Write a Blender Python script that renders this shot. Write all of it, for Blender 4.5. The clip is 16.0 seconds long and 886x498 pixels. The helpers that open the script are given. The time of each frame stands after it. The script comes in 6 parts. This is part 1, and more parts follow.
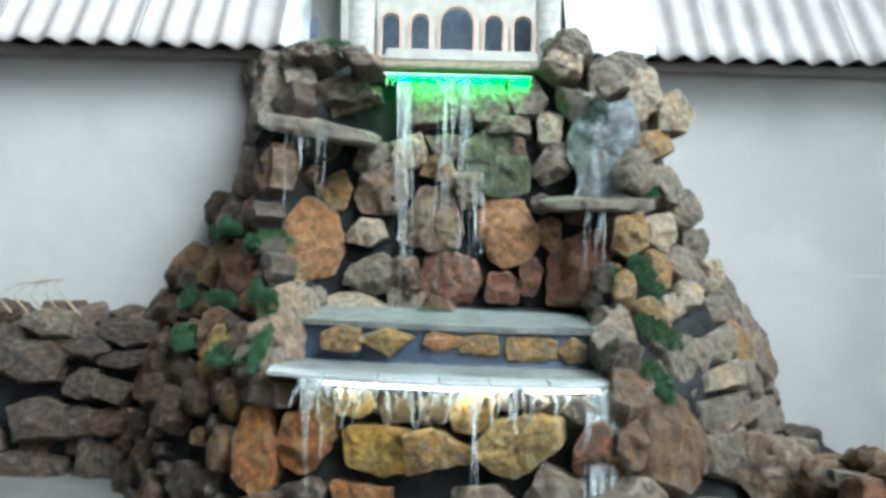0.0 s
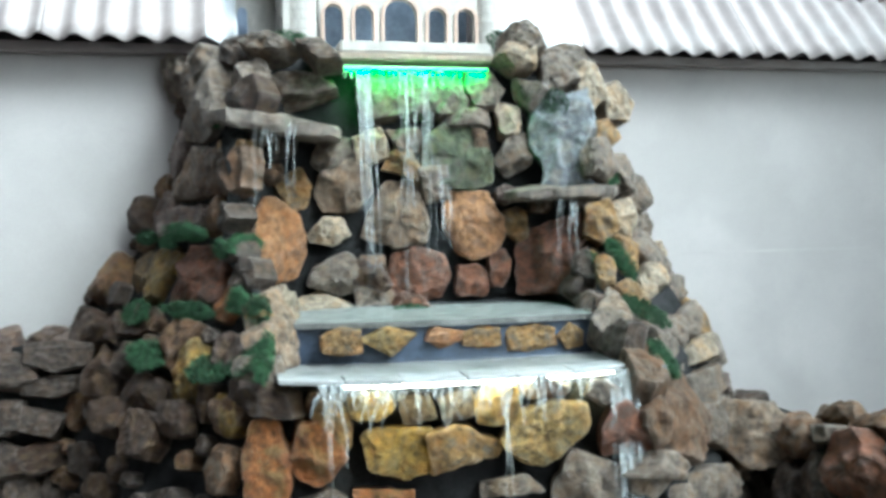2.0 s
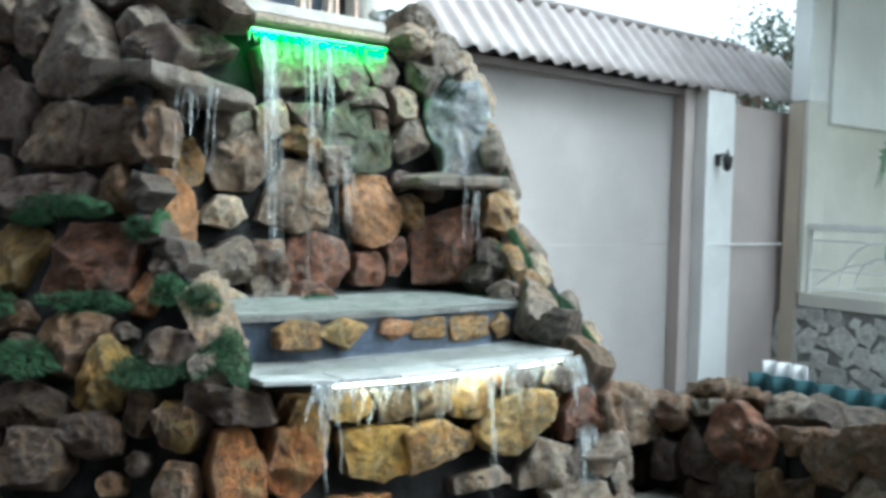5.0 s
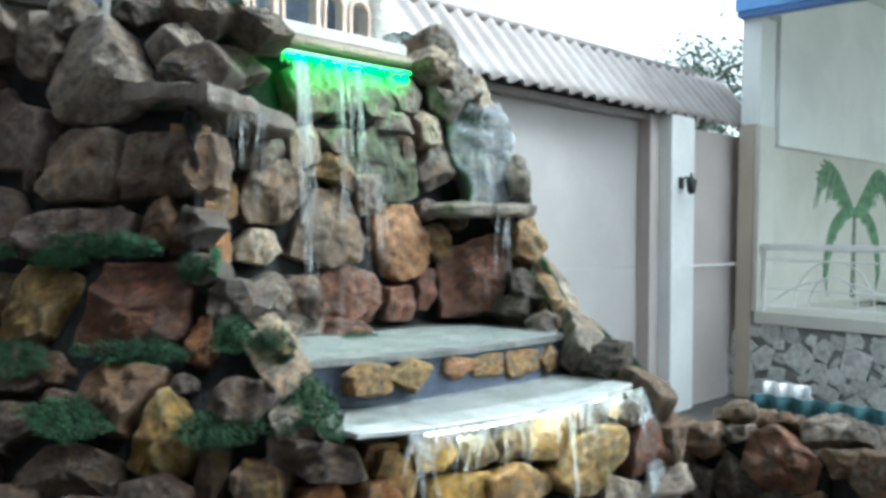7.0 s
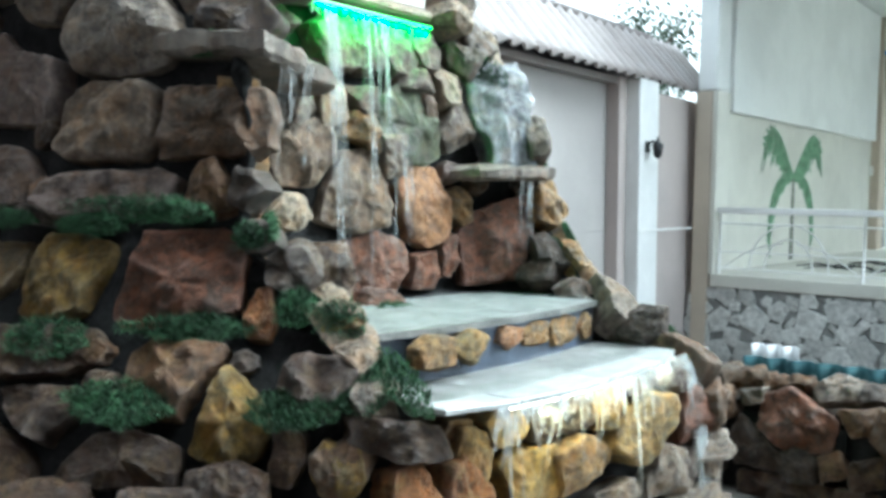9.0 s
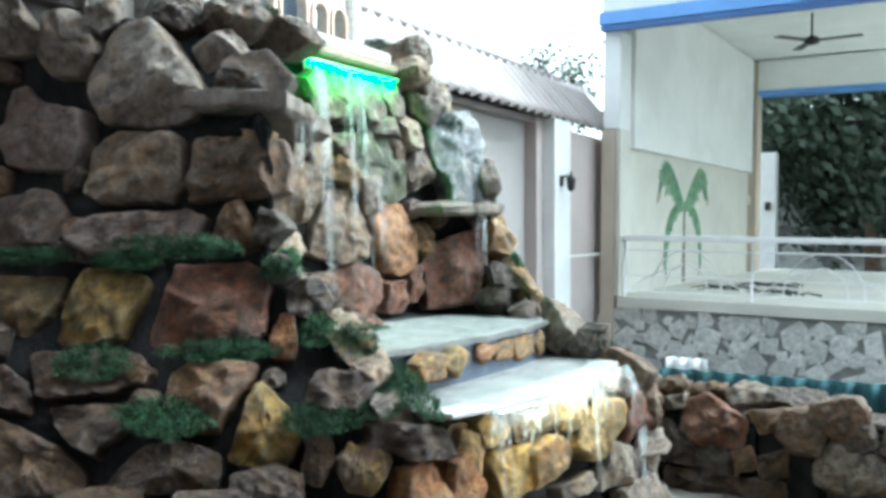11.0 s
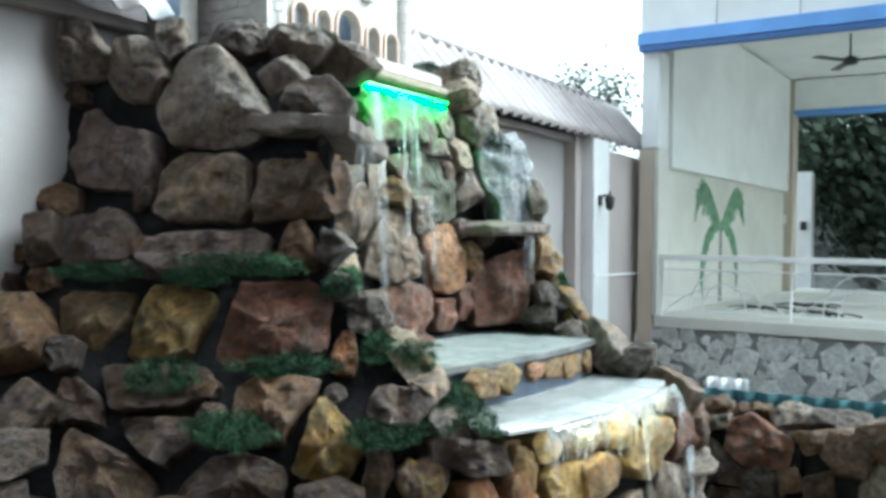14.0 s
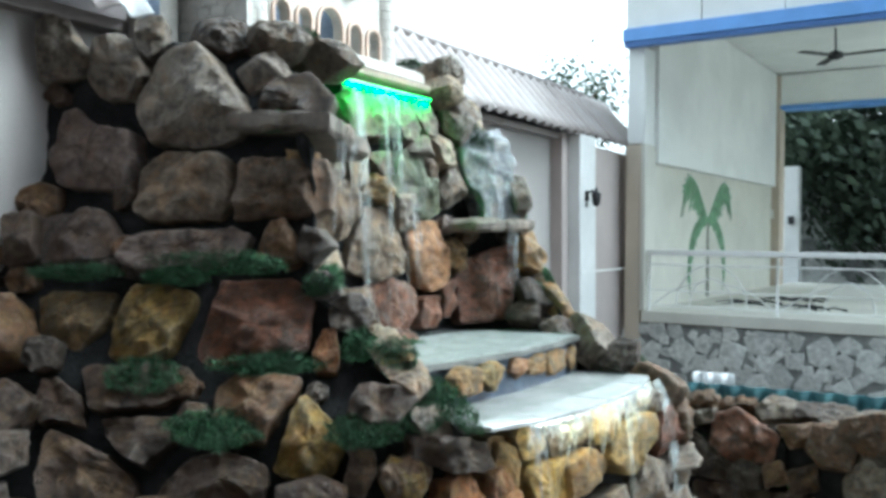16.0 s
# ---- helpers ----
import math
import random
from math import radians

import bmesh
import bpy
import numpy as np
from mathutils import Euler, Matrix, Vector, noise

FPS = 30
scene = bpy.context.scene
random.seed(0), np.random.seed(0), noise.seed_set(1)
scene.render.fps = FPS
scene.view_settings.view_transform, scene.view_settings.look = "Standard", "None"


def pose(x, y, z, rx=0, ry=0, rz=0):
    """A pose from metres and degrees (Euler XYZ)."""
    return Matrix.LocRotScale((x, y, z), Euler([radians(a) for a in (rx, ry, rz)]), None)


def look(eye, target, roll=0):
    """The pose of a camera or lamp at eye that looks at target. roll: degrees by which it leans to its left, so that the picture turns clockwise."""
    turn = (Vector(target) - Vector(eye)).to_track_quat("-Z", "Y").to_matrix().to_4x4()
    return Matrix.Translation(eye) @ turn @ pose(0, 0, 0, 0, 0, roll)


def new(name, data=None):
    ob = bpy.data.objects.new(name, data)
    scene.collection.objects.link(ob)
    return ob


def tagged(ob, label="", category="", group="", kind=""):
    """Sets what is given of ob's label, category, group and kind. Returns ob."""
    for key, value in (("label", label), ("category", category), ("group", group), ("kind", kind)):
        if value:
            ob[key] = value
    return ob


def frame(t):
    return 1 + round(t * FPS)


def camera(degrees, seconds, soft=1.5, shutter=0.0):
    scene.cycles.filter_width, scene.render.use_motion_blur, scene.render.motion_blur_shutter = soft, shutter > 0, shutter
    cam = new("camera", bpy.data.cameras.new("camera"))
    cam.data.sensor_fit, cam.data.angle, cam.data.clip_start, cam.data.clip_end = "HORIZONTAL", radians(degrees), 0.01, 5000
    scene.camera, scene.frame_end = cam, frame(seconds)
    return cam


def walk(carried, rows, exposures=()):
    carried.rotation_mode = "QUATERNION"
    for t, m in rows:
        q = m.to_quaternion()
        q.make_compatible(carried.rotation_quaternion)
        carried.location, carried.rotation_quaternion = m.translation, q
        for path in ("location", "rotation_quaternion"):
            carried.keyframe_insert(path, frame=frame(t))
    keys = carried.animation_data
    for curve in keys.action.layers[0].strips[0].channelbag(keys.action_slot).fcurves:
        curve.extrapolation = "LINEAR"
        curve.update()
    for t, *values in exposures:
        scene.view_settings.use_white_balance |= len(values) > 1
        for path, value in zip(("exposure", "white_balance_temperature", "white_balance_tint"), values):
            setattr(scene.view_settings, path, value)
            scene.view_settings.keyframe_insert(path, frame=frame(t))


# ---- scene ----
cam = camera(53.3, 16.0, soft=3.5, shutter=0.5)
METRES, EYE, TILT, LEAN, TURN = 5.0, 1.6, 0.0, 0.0, 0.0
ROWS = [
    (0.0, 0.0, 0.0, 0.0, 0.06, -2.22, -1.59),
    (0.5, -0.0359, 0.0094, -0.0057, -2.11, -2.05, -1.0),
    (1.0, -0.0979, 0.0007, -0.0033, -7.65, -4.38, 2.46),
    (1.5, -0.1375, 0.0111, -0.0053, -10.19, -2.71, 1.61),
    (2.0, -0.1814, 0.0339, -0.008, -13.31, -2.1, 1.06),
    (2.5, -0.2267, 0.0507, -0.0125, -17.79, -1.82, -1.01),
    (3.0, -0.2941, 0.0627, -0.0096, -20.76, -2.75, -0.57),
    (3.5, -0.3259, 0.0943, -0.0068, -24.03, -1.73, -0.27),
    (4.0, -0.3523, 0.1271, -0.0086, -26.47, -1.08, -2.15),
    (4.5, -0.4006, 0.1637, -0.016, -32.94, -2.25, -2.19),
    (7.0, -0.5224, 0.328, -0.0099, -46.41, -0.95, -0.31),
    (7.5, -0.5456, 0.3597, -0.0111, -46.11, -1.67, -1.0),
    (8.0, -0.5495, 0.4024, -0.0125, -48.62, -1.61, -0.42),
    (8.5, -0.5533, 0.4342, -0.0119, -50.95, -2.54, -0.41),
    (11.0, -0.6985, 0.4535, -0.0046, -60.38, -1.45, 0.18),
    (11.5, -0.7082, 0.4664, -0.0003, -61.1, 0.05, -0.41),
    (12.0, -0.7119, 0.4841, 0.0002, -62.17, -0.02, 1.21),
    (12.5, -0.7121, 0.4795, 0.0003, -62.01, -0.82, -0.38),
    (13.0, -0.7194, 0.4693, -0.0013, -61.21, -0.56, -0.42),
    (13.5, -0.7224, 0.4662, -0.0012, -60.19, -0.84, -0.49),
    (14.0, -0.7257, 0.4642, -0.001, -58.61, -0.42, -0.27),
    (14.5, -0.7262, 0.4624, 0.0008, -57.95, -0.08, -0.23),
    (15.0, -0.723, 0.4623, -0.0001, -58.13, -0.06, 0.01),
    (15.5, -0.7225, 0.4608, 0.0004, -58.01, 0.14, 0.39),
    (16.0, -0.7211, 0.4582, -0.001, -59.2, -0.61, 0.16),
]
walk(cam, [(t, pose(0, 0, EYE, TILT, LEAN, TURN) @ pose(METRES * x, METRES * y, METRES * z, 90 + pitch, roll, yaw)) for t, x, y, z, yaw, pitch, roll in ROWS],
     exposures=[(t, e, 5400, -4) for t, e in ((0.0, 1.5), (1.5, 1.66), (2.5, 1.75), (3.0, 1.66), (3.5, 1.78), (4.5, 1.65), (8.0, 1.9), (11.0, 2.25), (12.5, 1.98), (14.5, 1.95), (16.0, 1.88))])

# ---- light ----
world = bpy.data.worlds.new("world")
scene.world = world
world.use_nodes = True
_nt = world.node_tree
_sky = _nt.nodes.new("ShaderNodeTexSky")
_sky.sky_type = "NISHITA"
_sky.sun_disc = False
_sky.sun_elevation = radians(48)
_sky.sun_rotation = radians(135)
_sky.air_density = 1.6
_sky.dust_density = 6.0
_sky.ozone_density = 1.0
_hsv = _nt.nodes.new("ShaderNodeHueSaturation")
_hsv.inputs["Saturation"].default_value = 0.12
_nt.links.new(_sky.outputs[0], _hsv.inputs["Color"])
_nt.links.new(_hsv.outputs[0], _nt.nodes["Background"].inputs[0])
_nt.nodes["Background"].inputs[1].default_value = 0.17

_sun = bpy.data.lights.new("sun", "SUN")
_sun.energy = 0.95
_sun.angle = radians(35)
_sun.color = (1.0, 0.96, 0.9)
new("sun", _sun).matrix_basis = look((4.4, 0.6, 7.8), (0, 5, 0))

# ---- materials ----


def mat(name, color, rough=0.7, metal=0.0, var=0.25, scale=8.0, bump=0.3, bump_scale=40.0, second=None, second_amount=0.5, hue=0.0, spec=0.5, obj_var=0.0, coat=0.0, real=False):
    """A surface with variation at two scales, fine relief and a difference from piece to piece."""
    m = bpy.data.materials.new(name)
    m.use_nodes = True
    nt = m.node_tree
    b = nt.nodes["Principled BSDF"]
    tc = nt.nodes.new("ShaderNodeTexCoord")
    info = nt.nodes.new("ShaderNodeObjectInfo")
    add = nt.nodes.new("ShaderNodeVectorMath")
    add.operation = "MULTIPLY_ADD"
    comb = nt.nodes.new("ShaderNodeCombineXYZ")
    for i in range(3):
        nt.links.new(info.outputs["Random"], comb.inputs[i])
    nt.links.new(comb.outputs[0], add.inputs[0])
    add.inputs[1].default_value = (37.0, 19.0, 53.0)
    if real:
        geo = nt.nodes.new("ShaderNodeNewGeometry")
        nt.links.new(geo.outputs["Position"], add.inputs[2])
        scale, bump_scale = scale * 3.2, bump_scale * 3.2
    else:
        nt.links.new(tc.outputs["Object"], add.inputs[2])

    def noise_tex(s, detail=6.0, rough_=0.6):
        n = nt.nodes.new("ShaderNodeTexNoise")
        n.inputs["Scale"].default_value = s
        n.inputs["Detail"].default_value = detail
        n.inputs["Roughness"].default_value = rough_
        nt.links.new(add.outputs[0], n.inputs["Vector"])
        return n

    big, fine = noise_tex(scale), noise_tex(bump_scale, 8.0, 0.7)
    ramp = nt.nodes.new("ShaderNodeValToRGB")
    ramp.color_ramp.elements[0].position = 0.38
    ramp.color_ramp.elements[1].position = 0.62
    lo = tuple(c * (1 - var) for c in color)
    hi = tuple(min(1.0, c * (1 + var)) for c in color)
    ramp.color_ramp.elements[0].color = (*lo, 1)
    ramp.color_ramp.elements[1].color = (*hi, 1)
    nt.links.new(big.outputs["Fac"], ramp.inputs[0])
    out = ramp.outputs[0]
    if second:
        mid = noise_tex(scale * 0.6, 4.0)
        r2 = nt.nodes.new("ShaderNodeValToRGB")
        r2.color_ramp.elements[0].position = 0.62 - 0.25 * second_amount
        r2.color_ramp.elements[1].position = 0.72 - 0.2 * second_amount
        nt.links.new(mid.outputs["Fac"], r2.inputs[0])
        mx = nt.nodes.new("ShaderNodeMix")
        mx.data_type = "RGBA"
        nt.links.new(r2.outputs[0], mx.inputs["Factor"])
        nt.links.new(out, mx.inputs["A"])
        mx.inputs["B"].default_value = (*second, 1)
        out = mx.outputs["Result"]
    grain = nt.nodes.new("ShaderNodeMix")
    grain.data_type = "RGBA"
    grain.blend_type = "MULTIPLY"
    grain.inputs["Factor"].default_value = min(1.0, var * 1.6)
    gr = nt.nodes.new("ShaderNodeValToRGB")
    gr.color_ramp.elements[0].position = 0.36
    gr.color_ramp.elements[1].position = 0.58
    gr.color_ramp.elements[0].color = (0.45, 0.45, 0.45, 1)
    nt.links.new(fine.outputs["Fac"], gr.inputs[0])
    nt.links.new(out, grain.inputs["A"])
    nt.links.new(gr.outputs[0], grain.inputs["B"])
    out = grain.outputs["Result"]
    if obj_var:
        hs = nt.nodes.new("ShaderNodeHueSaturation")
        mr = nt.nodes.new("ShaderNodeMapRange")
        mr.inputs["To Min"].default_value, mr.inputs["To Max"].default_value = 1 - obj_var, 1 + obj_var
        nt.links.new(info.outputs["Random"], mr.inputs["Value"])
        nt.links.new(mr.outputs[0], hs.inputs["Value"])
        nt.links.new(out, hs.inputs["Color"])
        out = hs.outputs[0]
    if real:
        # ochre staining, and dark wet blotches
        for s_, lo_, hi_, most, tint in ((11.0, 0.48, 0.64, 0.42, (1.6, 1.15, 0.66)), (27.0, 0.50, 0.66, 0.45, (0.38, 0.36, 0.36))):
            blot = noise_tex(s_, 5.0, 0.65)
            br = nt.nodes.new("ShaderNodeMapRange")
            br.inputs["From Min"].default_value, br.inputs["From Max"].default_value = lo_, hi_
            br.inputs["To Max"].default_value = most
            nt.links.new(blot.outputs["Fac"], br.inputs["Value"])
            bx = nt.nodes.new("ShaderNodeMix")
            bx.data_type = "RGBA"
            nt.links.new(br.outputs[0], bx.inputs["Factor"])
            nt.links.new(out, bx.inputs["A"])
            bx.inputs["B"].default_value = (*(min(0.8, c * k) for c, k in zip(color, tint)), 1)
            out = bx.outputs["Result"]
        # painted edge highlight: convex rims are mixed towards a lighter stone colour
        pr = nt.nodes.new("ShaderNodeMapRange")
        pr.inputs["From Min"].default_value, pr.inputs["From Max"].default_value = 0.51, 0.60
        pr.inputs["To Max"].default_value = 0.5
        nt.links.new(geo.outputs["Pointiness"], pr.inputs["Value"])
        edge_highlight = nt.nodes.new("ShaderNodeMix")
        edge_highlight.data_type = "RGBA"
        nt.links.new(pr.outputs[0], edge_highlight.inputs["Factor"])
        nt.links.new(out, edge_highlight.inputs["A"])
        edge_highlight.inputs["B"].default_value = (*(min(0.6, 0.12 + 1.5 * c) for c in color), 1)
        out = edge_highlight.outputs["Result"]
    nt.links.new(out, b.inputs["Base Color"])
    rr = nt.nodes.new("ShaderNodeMapRange")
    rr.inputs["To Min"].default_value, rr.inputs["To Max"].default_value = max(0.05, rough - 0.15), min(1.0, rough + 0.15)
    nt.links.new(fine.outputs["Fac"], rr.inputs["Value"])
    nt.links.new(rr.outputs[0], b.inputs["Roughness"])
    b.inputs["Metallic"].default_value = metal
    b.inputs["Specular IOR Level"].default_value = spec
    b.inputs["Coat Weight"].default_value = coat
    b.inputs["Coat Roughness"].default_value = 0.25
    if bump:
        bp = nt.nodes.new("ShaderNodeBump")
        bp.inputs["Strength"].default_value = bump
        bp.inputs["Distance"].default_value = 0.02
        nt.links.new(fine.outputs["Fac"], bp.inputs["Height"])
        nt.links.new(bp.outputs[0], b.inputs["Normal"])
        if real:
            b2 = nt.nodes.new("ShaderNodeBump")
            b2.inputs["Strength"].default_value = 0.7
            b2.inputs["Distance"].default_value = 0.035
            nt.links.new(noise_tex(24.0, 4.0, 0.55).outputs["Fac"], b2.inputs["Height"])
            nt.links.new(b2.outputs[0], bp.inputs["Normal"])
    return m


def glow(name, color, strength):
    m = bpy.data.materials.new(name)
    m.use_nodes = True
    b = m.node_tree.nodes["Principled BSDF"]
    b.inputs["Base Color"].default_value = (*color, 1)
    b.inputs["Emission Color"].default_value = (*color, 1)
    b.inputs["Emission Strength"].default_value = strength
    return m


def water_mat(name, opacity, scale=(60, 60, 4), tint=(0.9, 0.95, 0.95), lo=0.4, hi=0.7, rough=0.12):
    """Thin running water: clear film with foam streaks."""
    m = bpy.data.materials.new(name)
    m.use_nodes = True
    nt = m.node_tree
    b = nt.nodes["Principled BSDF"]
    b.inputs["Base Color"].default_value = (*tint, 1)
    b.inputs["Roughness"].default_value = rough
    b.inputs["Specular IOR Level"].default_value = 0.6
    tc = nt.nodes.new("ShaderNodeTexCoord")
    mp = nt.nodes.new("ShaderNodeMapping")
    mp.inputs["Scale"].default_value = scale
    nt.links.new(tc.outputs["Object"], mp.inputs["Vector"])
    n = nt.nodes.new("ShaderNodeTexNoise")
    n.inputs["Scale"].default_value = 1.0
    n.inputs["Detail"].default_value = 5.0
    nt.links.new(mp.outputs[0], n.inputs["Vector"])
    mr = nt.nodes.new("ShaderNodeMapRange")
    mr.inputs["From Min"].default_value, mr.inputs["From Max"].default_value = lo, hi
    mr.inputs["To Min"].default_value, mr.inputs["To Max"].default_value = opacity * 0.12, opacity
    nt.links.new(n.outputs["Fac"], mr.inputs["Value"])
    nt.links.new(mr.outputs[0], b.inputs["Alpha"])
    bp = nt.nodes.new("ShaderNodeBump")
    bp.inputs["Strength"].default_value = 0.4
    bp.inputs["Distance"].default_value = 0.01
    nt.links.new(n.outputs["Fac"], bp.inputs["Height"])
    nt.links.new(bp.outputs[0], b.inputs["Normal"])
    return m


M_MORTAR = mat("dark_mortar", (0.021, 0.021, 0.021), 0.9, var=0.5, scale=6, bump=0.8, bump_scale=60, spec=0.2)
def stone_mat(name, color, rough=0.6, second=None, **more):
    """Wet natural stone: darker and fuller in colour than dry stone."""
    def wet(c):
        g = sum(c) / 3
        return tuple(max(0.004, 0.64 * (g + 1.28 * (v - g))) for v in c)
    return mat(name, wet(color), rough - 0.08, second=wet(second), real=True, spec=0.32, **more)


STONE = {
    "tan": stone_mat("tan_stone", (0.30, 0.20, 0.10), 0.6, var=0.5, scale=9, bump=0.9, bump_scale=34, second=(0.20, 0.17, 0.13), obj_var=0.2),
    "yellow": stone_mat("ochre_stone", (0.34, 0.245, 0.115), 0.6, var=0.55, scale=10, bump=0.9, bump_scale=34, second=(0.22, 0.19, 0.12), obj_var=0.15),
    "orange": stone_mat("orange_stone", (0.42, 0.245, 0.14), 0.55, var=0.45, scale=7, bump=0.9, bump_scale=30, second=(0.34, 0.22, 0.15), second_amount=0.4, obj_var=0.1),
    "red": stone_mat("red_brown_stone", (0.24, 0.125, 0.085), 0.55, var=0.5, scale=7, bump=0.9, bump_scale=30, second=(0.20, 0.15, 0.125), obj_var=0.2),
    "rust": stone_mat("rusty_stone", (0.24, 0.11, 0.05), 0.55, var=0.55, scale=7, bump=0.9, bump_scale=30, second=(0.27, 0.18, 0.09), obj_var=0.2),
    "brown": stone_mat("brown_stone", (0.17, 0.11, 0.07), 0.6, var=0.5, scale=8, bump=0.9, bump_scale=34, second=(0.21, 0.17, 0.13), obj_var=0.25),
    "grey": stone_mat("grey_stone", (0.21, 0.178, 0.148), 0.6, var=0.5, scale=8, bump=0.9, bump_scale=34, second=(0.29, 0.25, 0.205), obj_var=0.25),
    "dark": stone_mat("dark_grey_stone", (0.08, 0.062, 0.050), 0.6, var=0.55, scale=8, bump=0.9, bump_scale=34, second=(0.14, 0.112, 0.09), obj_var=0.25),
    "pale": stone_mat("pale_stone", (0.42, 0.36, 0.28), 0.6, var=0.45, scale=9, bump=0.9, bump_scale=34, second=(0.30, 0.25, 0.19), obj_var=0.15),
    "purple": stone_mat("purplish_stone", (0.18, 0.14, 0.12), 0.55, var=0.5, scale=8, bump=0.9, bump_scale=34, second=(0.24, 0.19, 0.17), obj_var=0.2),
    # deeper copies of red, ochre and brown; on the flank they also paint shade
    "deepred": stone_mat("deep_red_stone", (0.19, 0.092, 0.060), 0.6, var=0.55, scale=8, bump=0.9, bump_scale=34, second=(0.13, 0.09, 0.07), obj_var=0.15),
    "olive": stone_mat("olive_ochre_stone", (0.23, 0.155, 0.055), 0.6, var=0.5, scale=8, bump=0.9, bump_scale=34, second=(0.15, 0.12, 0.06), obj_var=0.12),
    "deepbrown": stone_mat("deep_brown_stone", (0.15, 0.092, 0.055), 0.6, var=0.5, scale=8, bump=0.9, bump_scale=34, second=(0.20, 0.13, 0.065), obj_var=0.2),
    # darkest brown, its low tone also standing for dim light low on the flank
    "umber": stone_mat("umber_shaded_stone", (0.07, 0.044, 0.03), 0.6, var=0.5, scale=8, bump=0.9, bump_scale=34, second=(0.14, 0.095, 0.055), obj_var=0.3),
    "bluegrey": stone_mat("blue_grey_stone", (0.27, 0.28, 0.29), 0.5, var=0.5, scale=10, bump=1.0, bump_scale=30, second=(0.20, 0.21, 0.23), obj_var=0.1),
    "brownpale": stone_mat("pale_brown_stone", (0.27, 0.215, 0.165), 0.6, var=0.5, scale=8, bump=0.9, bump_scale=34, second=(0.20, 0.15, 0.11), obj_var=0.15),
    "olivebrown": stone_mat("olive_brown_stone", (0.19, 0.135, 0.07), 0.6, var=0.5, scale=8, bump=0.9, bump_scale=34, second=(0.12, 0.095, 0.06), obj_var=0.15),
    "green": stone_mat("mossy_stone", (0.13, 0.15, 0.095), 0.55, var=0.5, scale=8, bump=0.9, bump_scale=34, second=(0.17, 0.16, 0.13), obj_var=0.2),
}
M_PLASTER = mat("grey_plaster", (0.40, 0.375, 0.358), 0.85, var=0.07, scale=1.1, bump=0.12, bump_scale=90, second=(0.36, 0.338, 0.322), second_amount=0.5)
M_PLASTER_PINK = mat("pinkish_plaster", (0.47, 0.41, 0.385), 0.85, var=0.06, scale=1.4, bump=0.12, bump_scale=90)
M_PILASTER = mat("white_pilaster_paint", (0.74, 0.74, 0.73), 0.7, var=0.05, scale=3, bump=0.1, bump_scale=70)
M_BEIGE = mat("beige_paint", (0.52, 0.45, 0.36), 0.75, var=0.06, scale=2, bump=0.1, bump_scale=70)
M_ROOF = mat("corrugated_sheet_brown_grey", (0.25, 0.215, 0.205), 0.6, var=0.12, scale=2.5, bump=0.15, bump_scale=50, second=(0.29, 0.26, 0.25))
M_ROOF_WHITE = mat("corrugated_sheet_white", (0.72, 0.73, 0.74), 0.6, var=0.06, scale=3, bump=0.1, bump_scale=50)
# also on the two added shade walls, dark to keep their bounce low
M_ROOF_DARK = mat("dark_roof_back_and_shade_wall", (0.10, 0.085, 0.085), 0.8, var=0.2, scale=4, bump=0.2, bump_scale=50)
M_WHITE = mat("white_paint", (0.74, 0.75, 0.73), 0.7, var=0.05, scale=1.5, bump=0.08, bump_scale=60)
M_CREAM = mat("cream_paint", (0.60, 0.59, 0.525), 0.75, var=0.06, scale=1.5, bump=0.08, bump_scale=60)
M_BLUE = mat("blue_fascia_paint", (0.16, 0.34, 0.72), 0.5, var=0.08, scale=2, bump=0.05, bump_scale=50)
M_BLUE_DARK = mat("dark_blue_paint", (0.07, 0.16, 0.42), 0.5, var=0.08, scale=2, bump=0.05, bump_scale=50)
M_PALM = mat("green_wall_paint", (0.15, 0.28, 0.16), 0.8, var=0.3, scale=12, bump=0.05)
M_PALM_TRUNK = mat("brown_wall_paint", (0.20, 0.21, 0.17), 0.8, var=0.4, scale=14, bump=0.05)
M_RUBBLE = mat("whitish_rubble_stone", (0.56, 0.56, 0.53), 0.75, var=0.15, scale=6, bump=0.3, bump_scale=40, second=(0.40, 0.40, 0.38), obj_var=0.18)
M_JOINT = mat("grey_rubble_joint", (0.25, 0.25, 0.24), 0.9, var=0.2, scale=8, bump=0.3, bump_scale=50)
M_TEAL = mat("teal_corrugated_sheet", (0.025, 0.085, 0.10), 0.85, var=0.2, scale=5, bump=0.1, bump_scale=40, second=(0.04, 0.11, 0.12))
M_MARBLE = mat("wet_white_marble", (0.34, 0.345, 0.34), 0.22, var=0.08, scale=5, bump=0.05, bump_scale=40, second=(0.25, 0.255, 0.25), second_amount=0.4)
M_GROUND = mat("grey_concrete_ground", (0.10, 0.094, 0.085), 0.85, var=0.2, scale=2, bump=0.25, bump_scale=60)
M_BASIN = mat("wet_basin_floor", (0.16, 0.15, 0.13), 0.3, var=0.3, scale=3, bump=0.2, bump_scale=30)
M_CASTLE = mat("cream_model_masonry", (0.42, 0.40, 0.36), 0.8, var=0.1, scale=14, bump=0.25, bump_scale=90, obj_var=0.08)
M_CASTLE_JOINT = mat("model_masonry_joint", (0.27, 0.26, 0.235), 0.9, var=0.15, scale=14, bump=0.2)
M_ARCH = mat("pinkish_arch_trim", (0.48, 0.36, 0.29), 0.8, var=0.1, scale=14, bump=0.2, bump_scale=90)
M_BLUEGLASS = mat("bluish_window_paint", (0.24, 0.30, 0.40), 0.35, var=0.15, scale=10, bump=0.05)
M_BLACK = mat("black_metal", (0.02, 0.02, 0.022), 0.45, var=0.2, scale=10, bump=0.1)
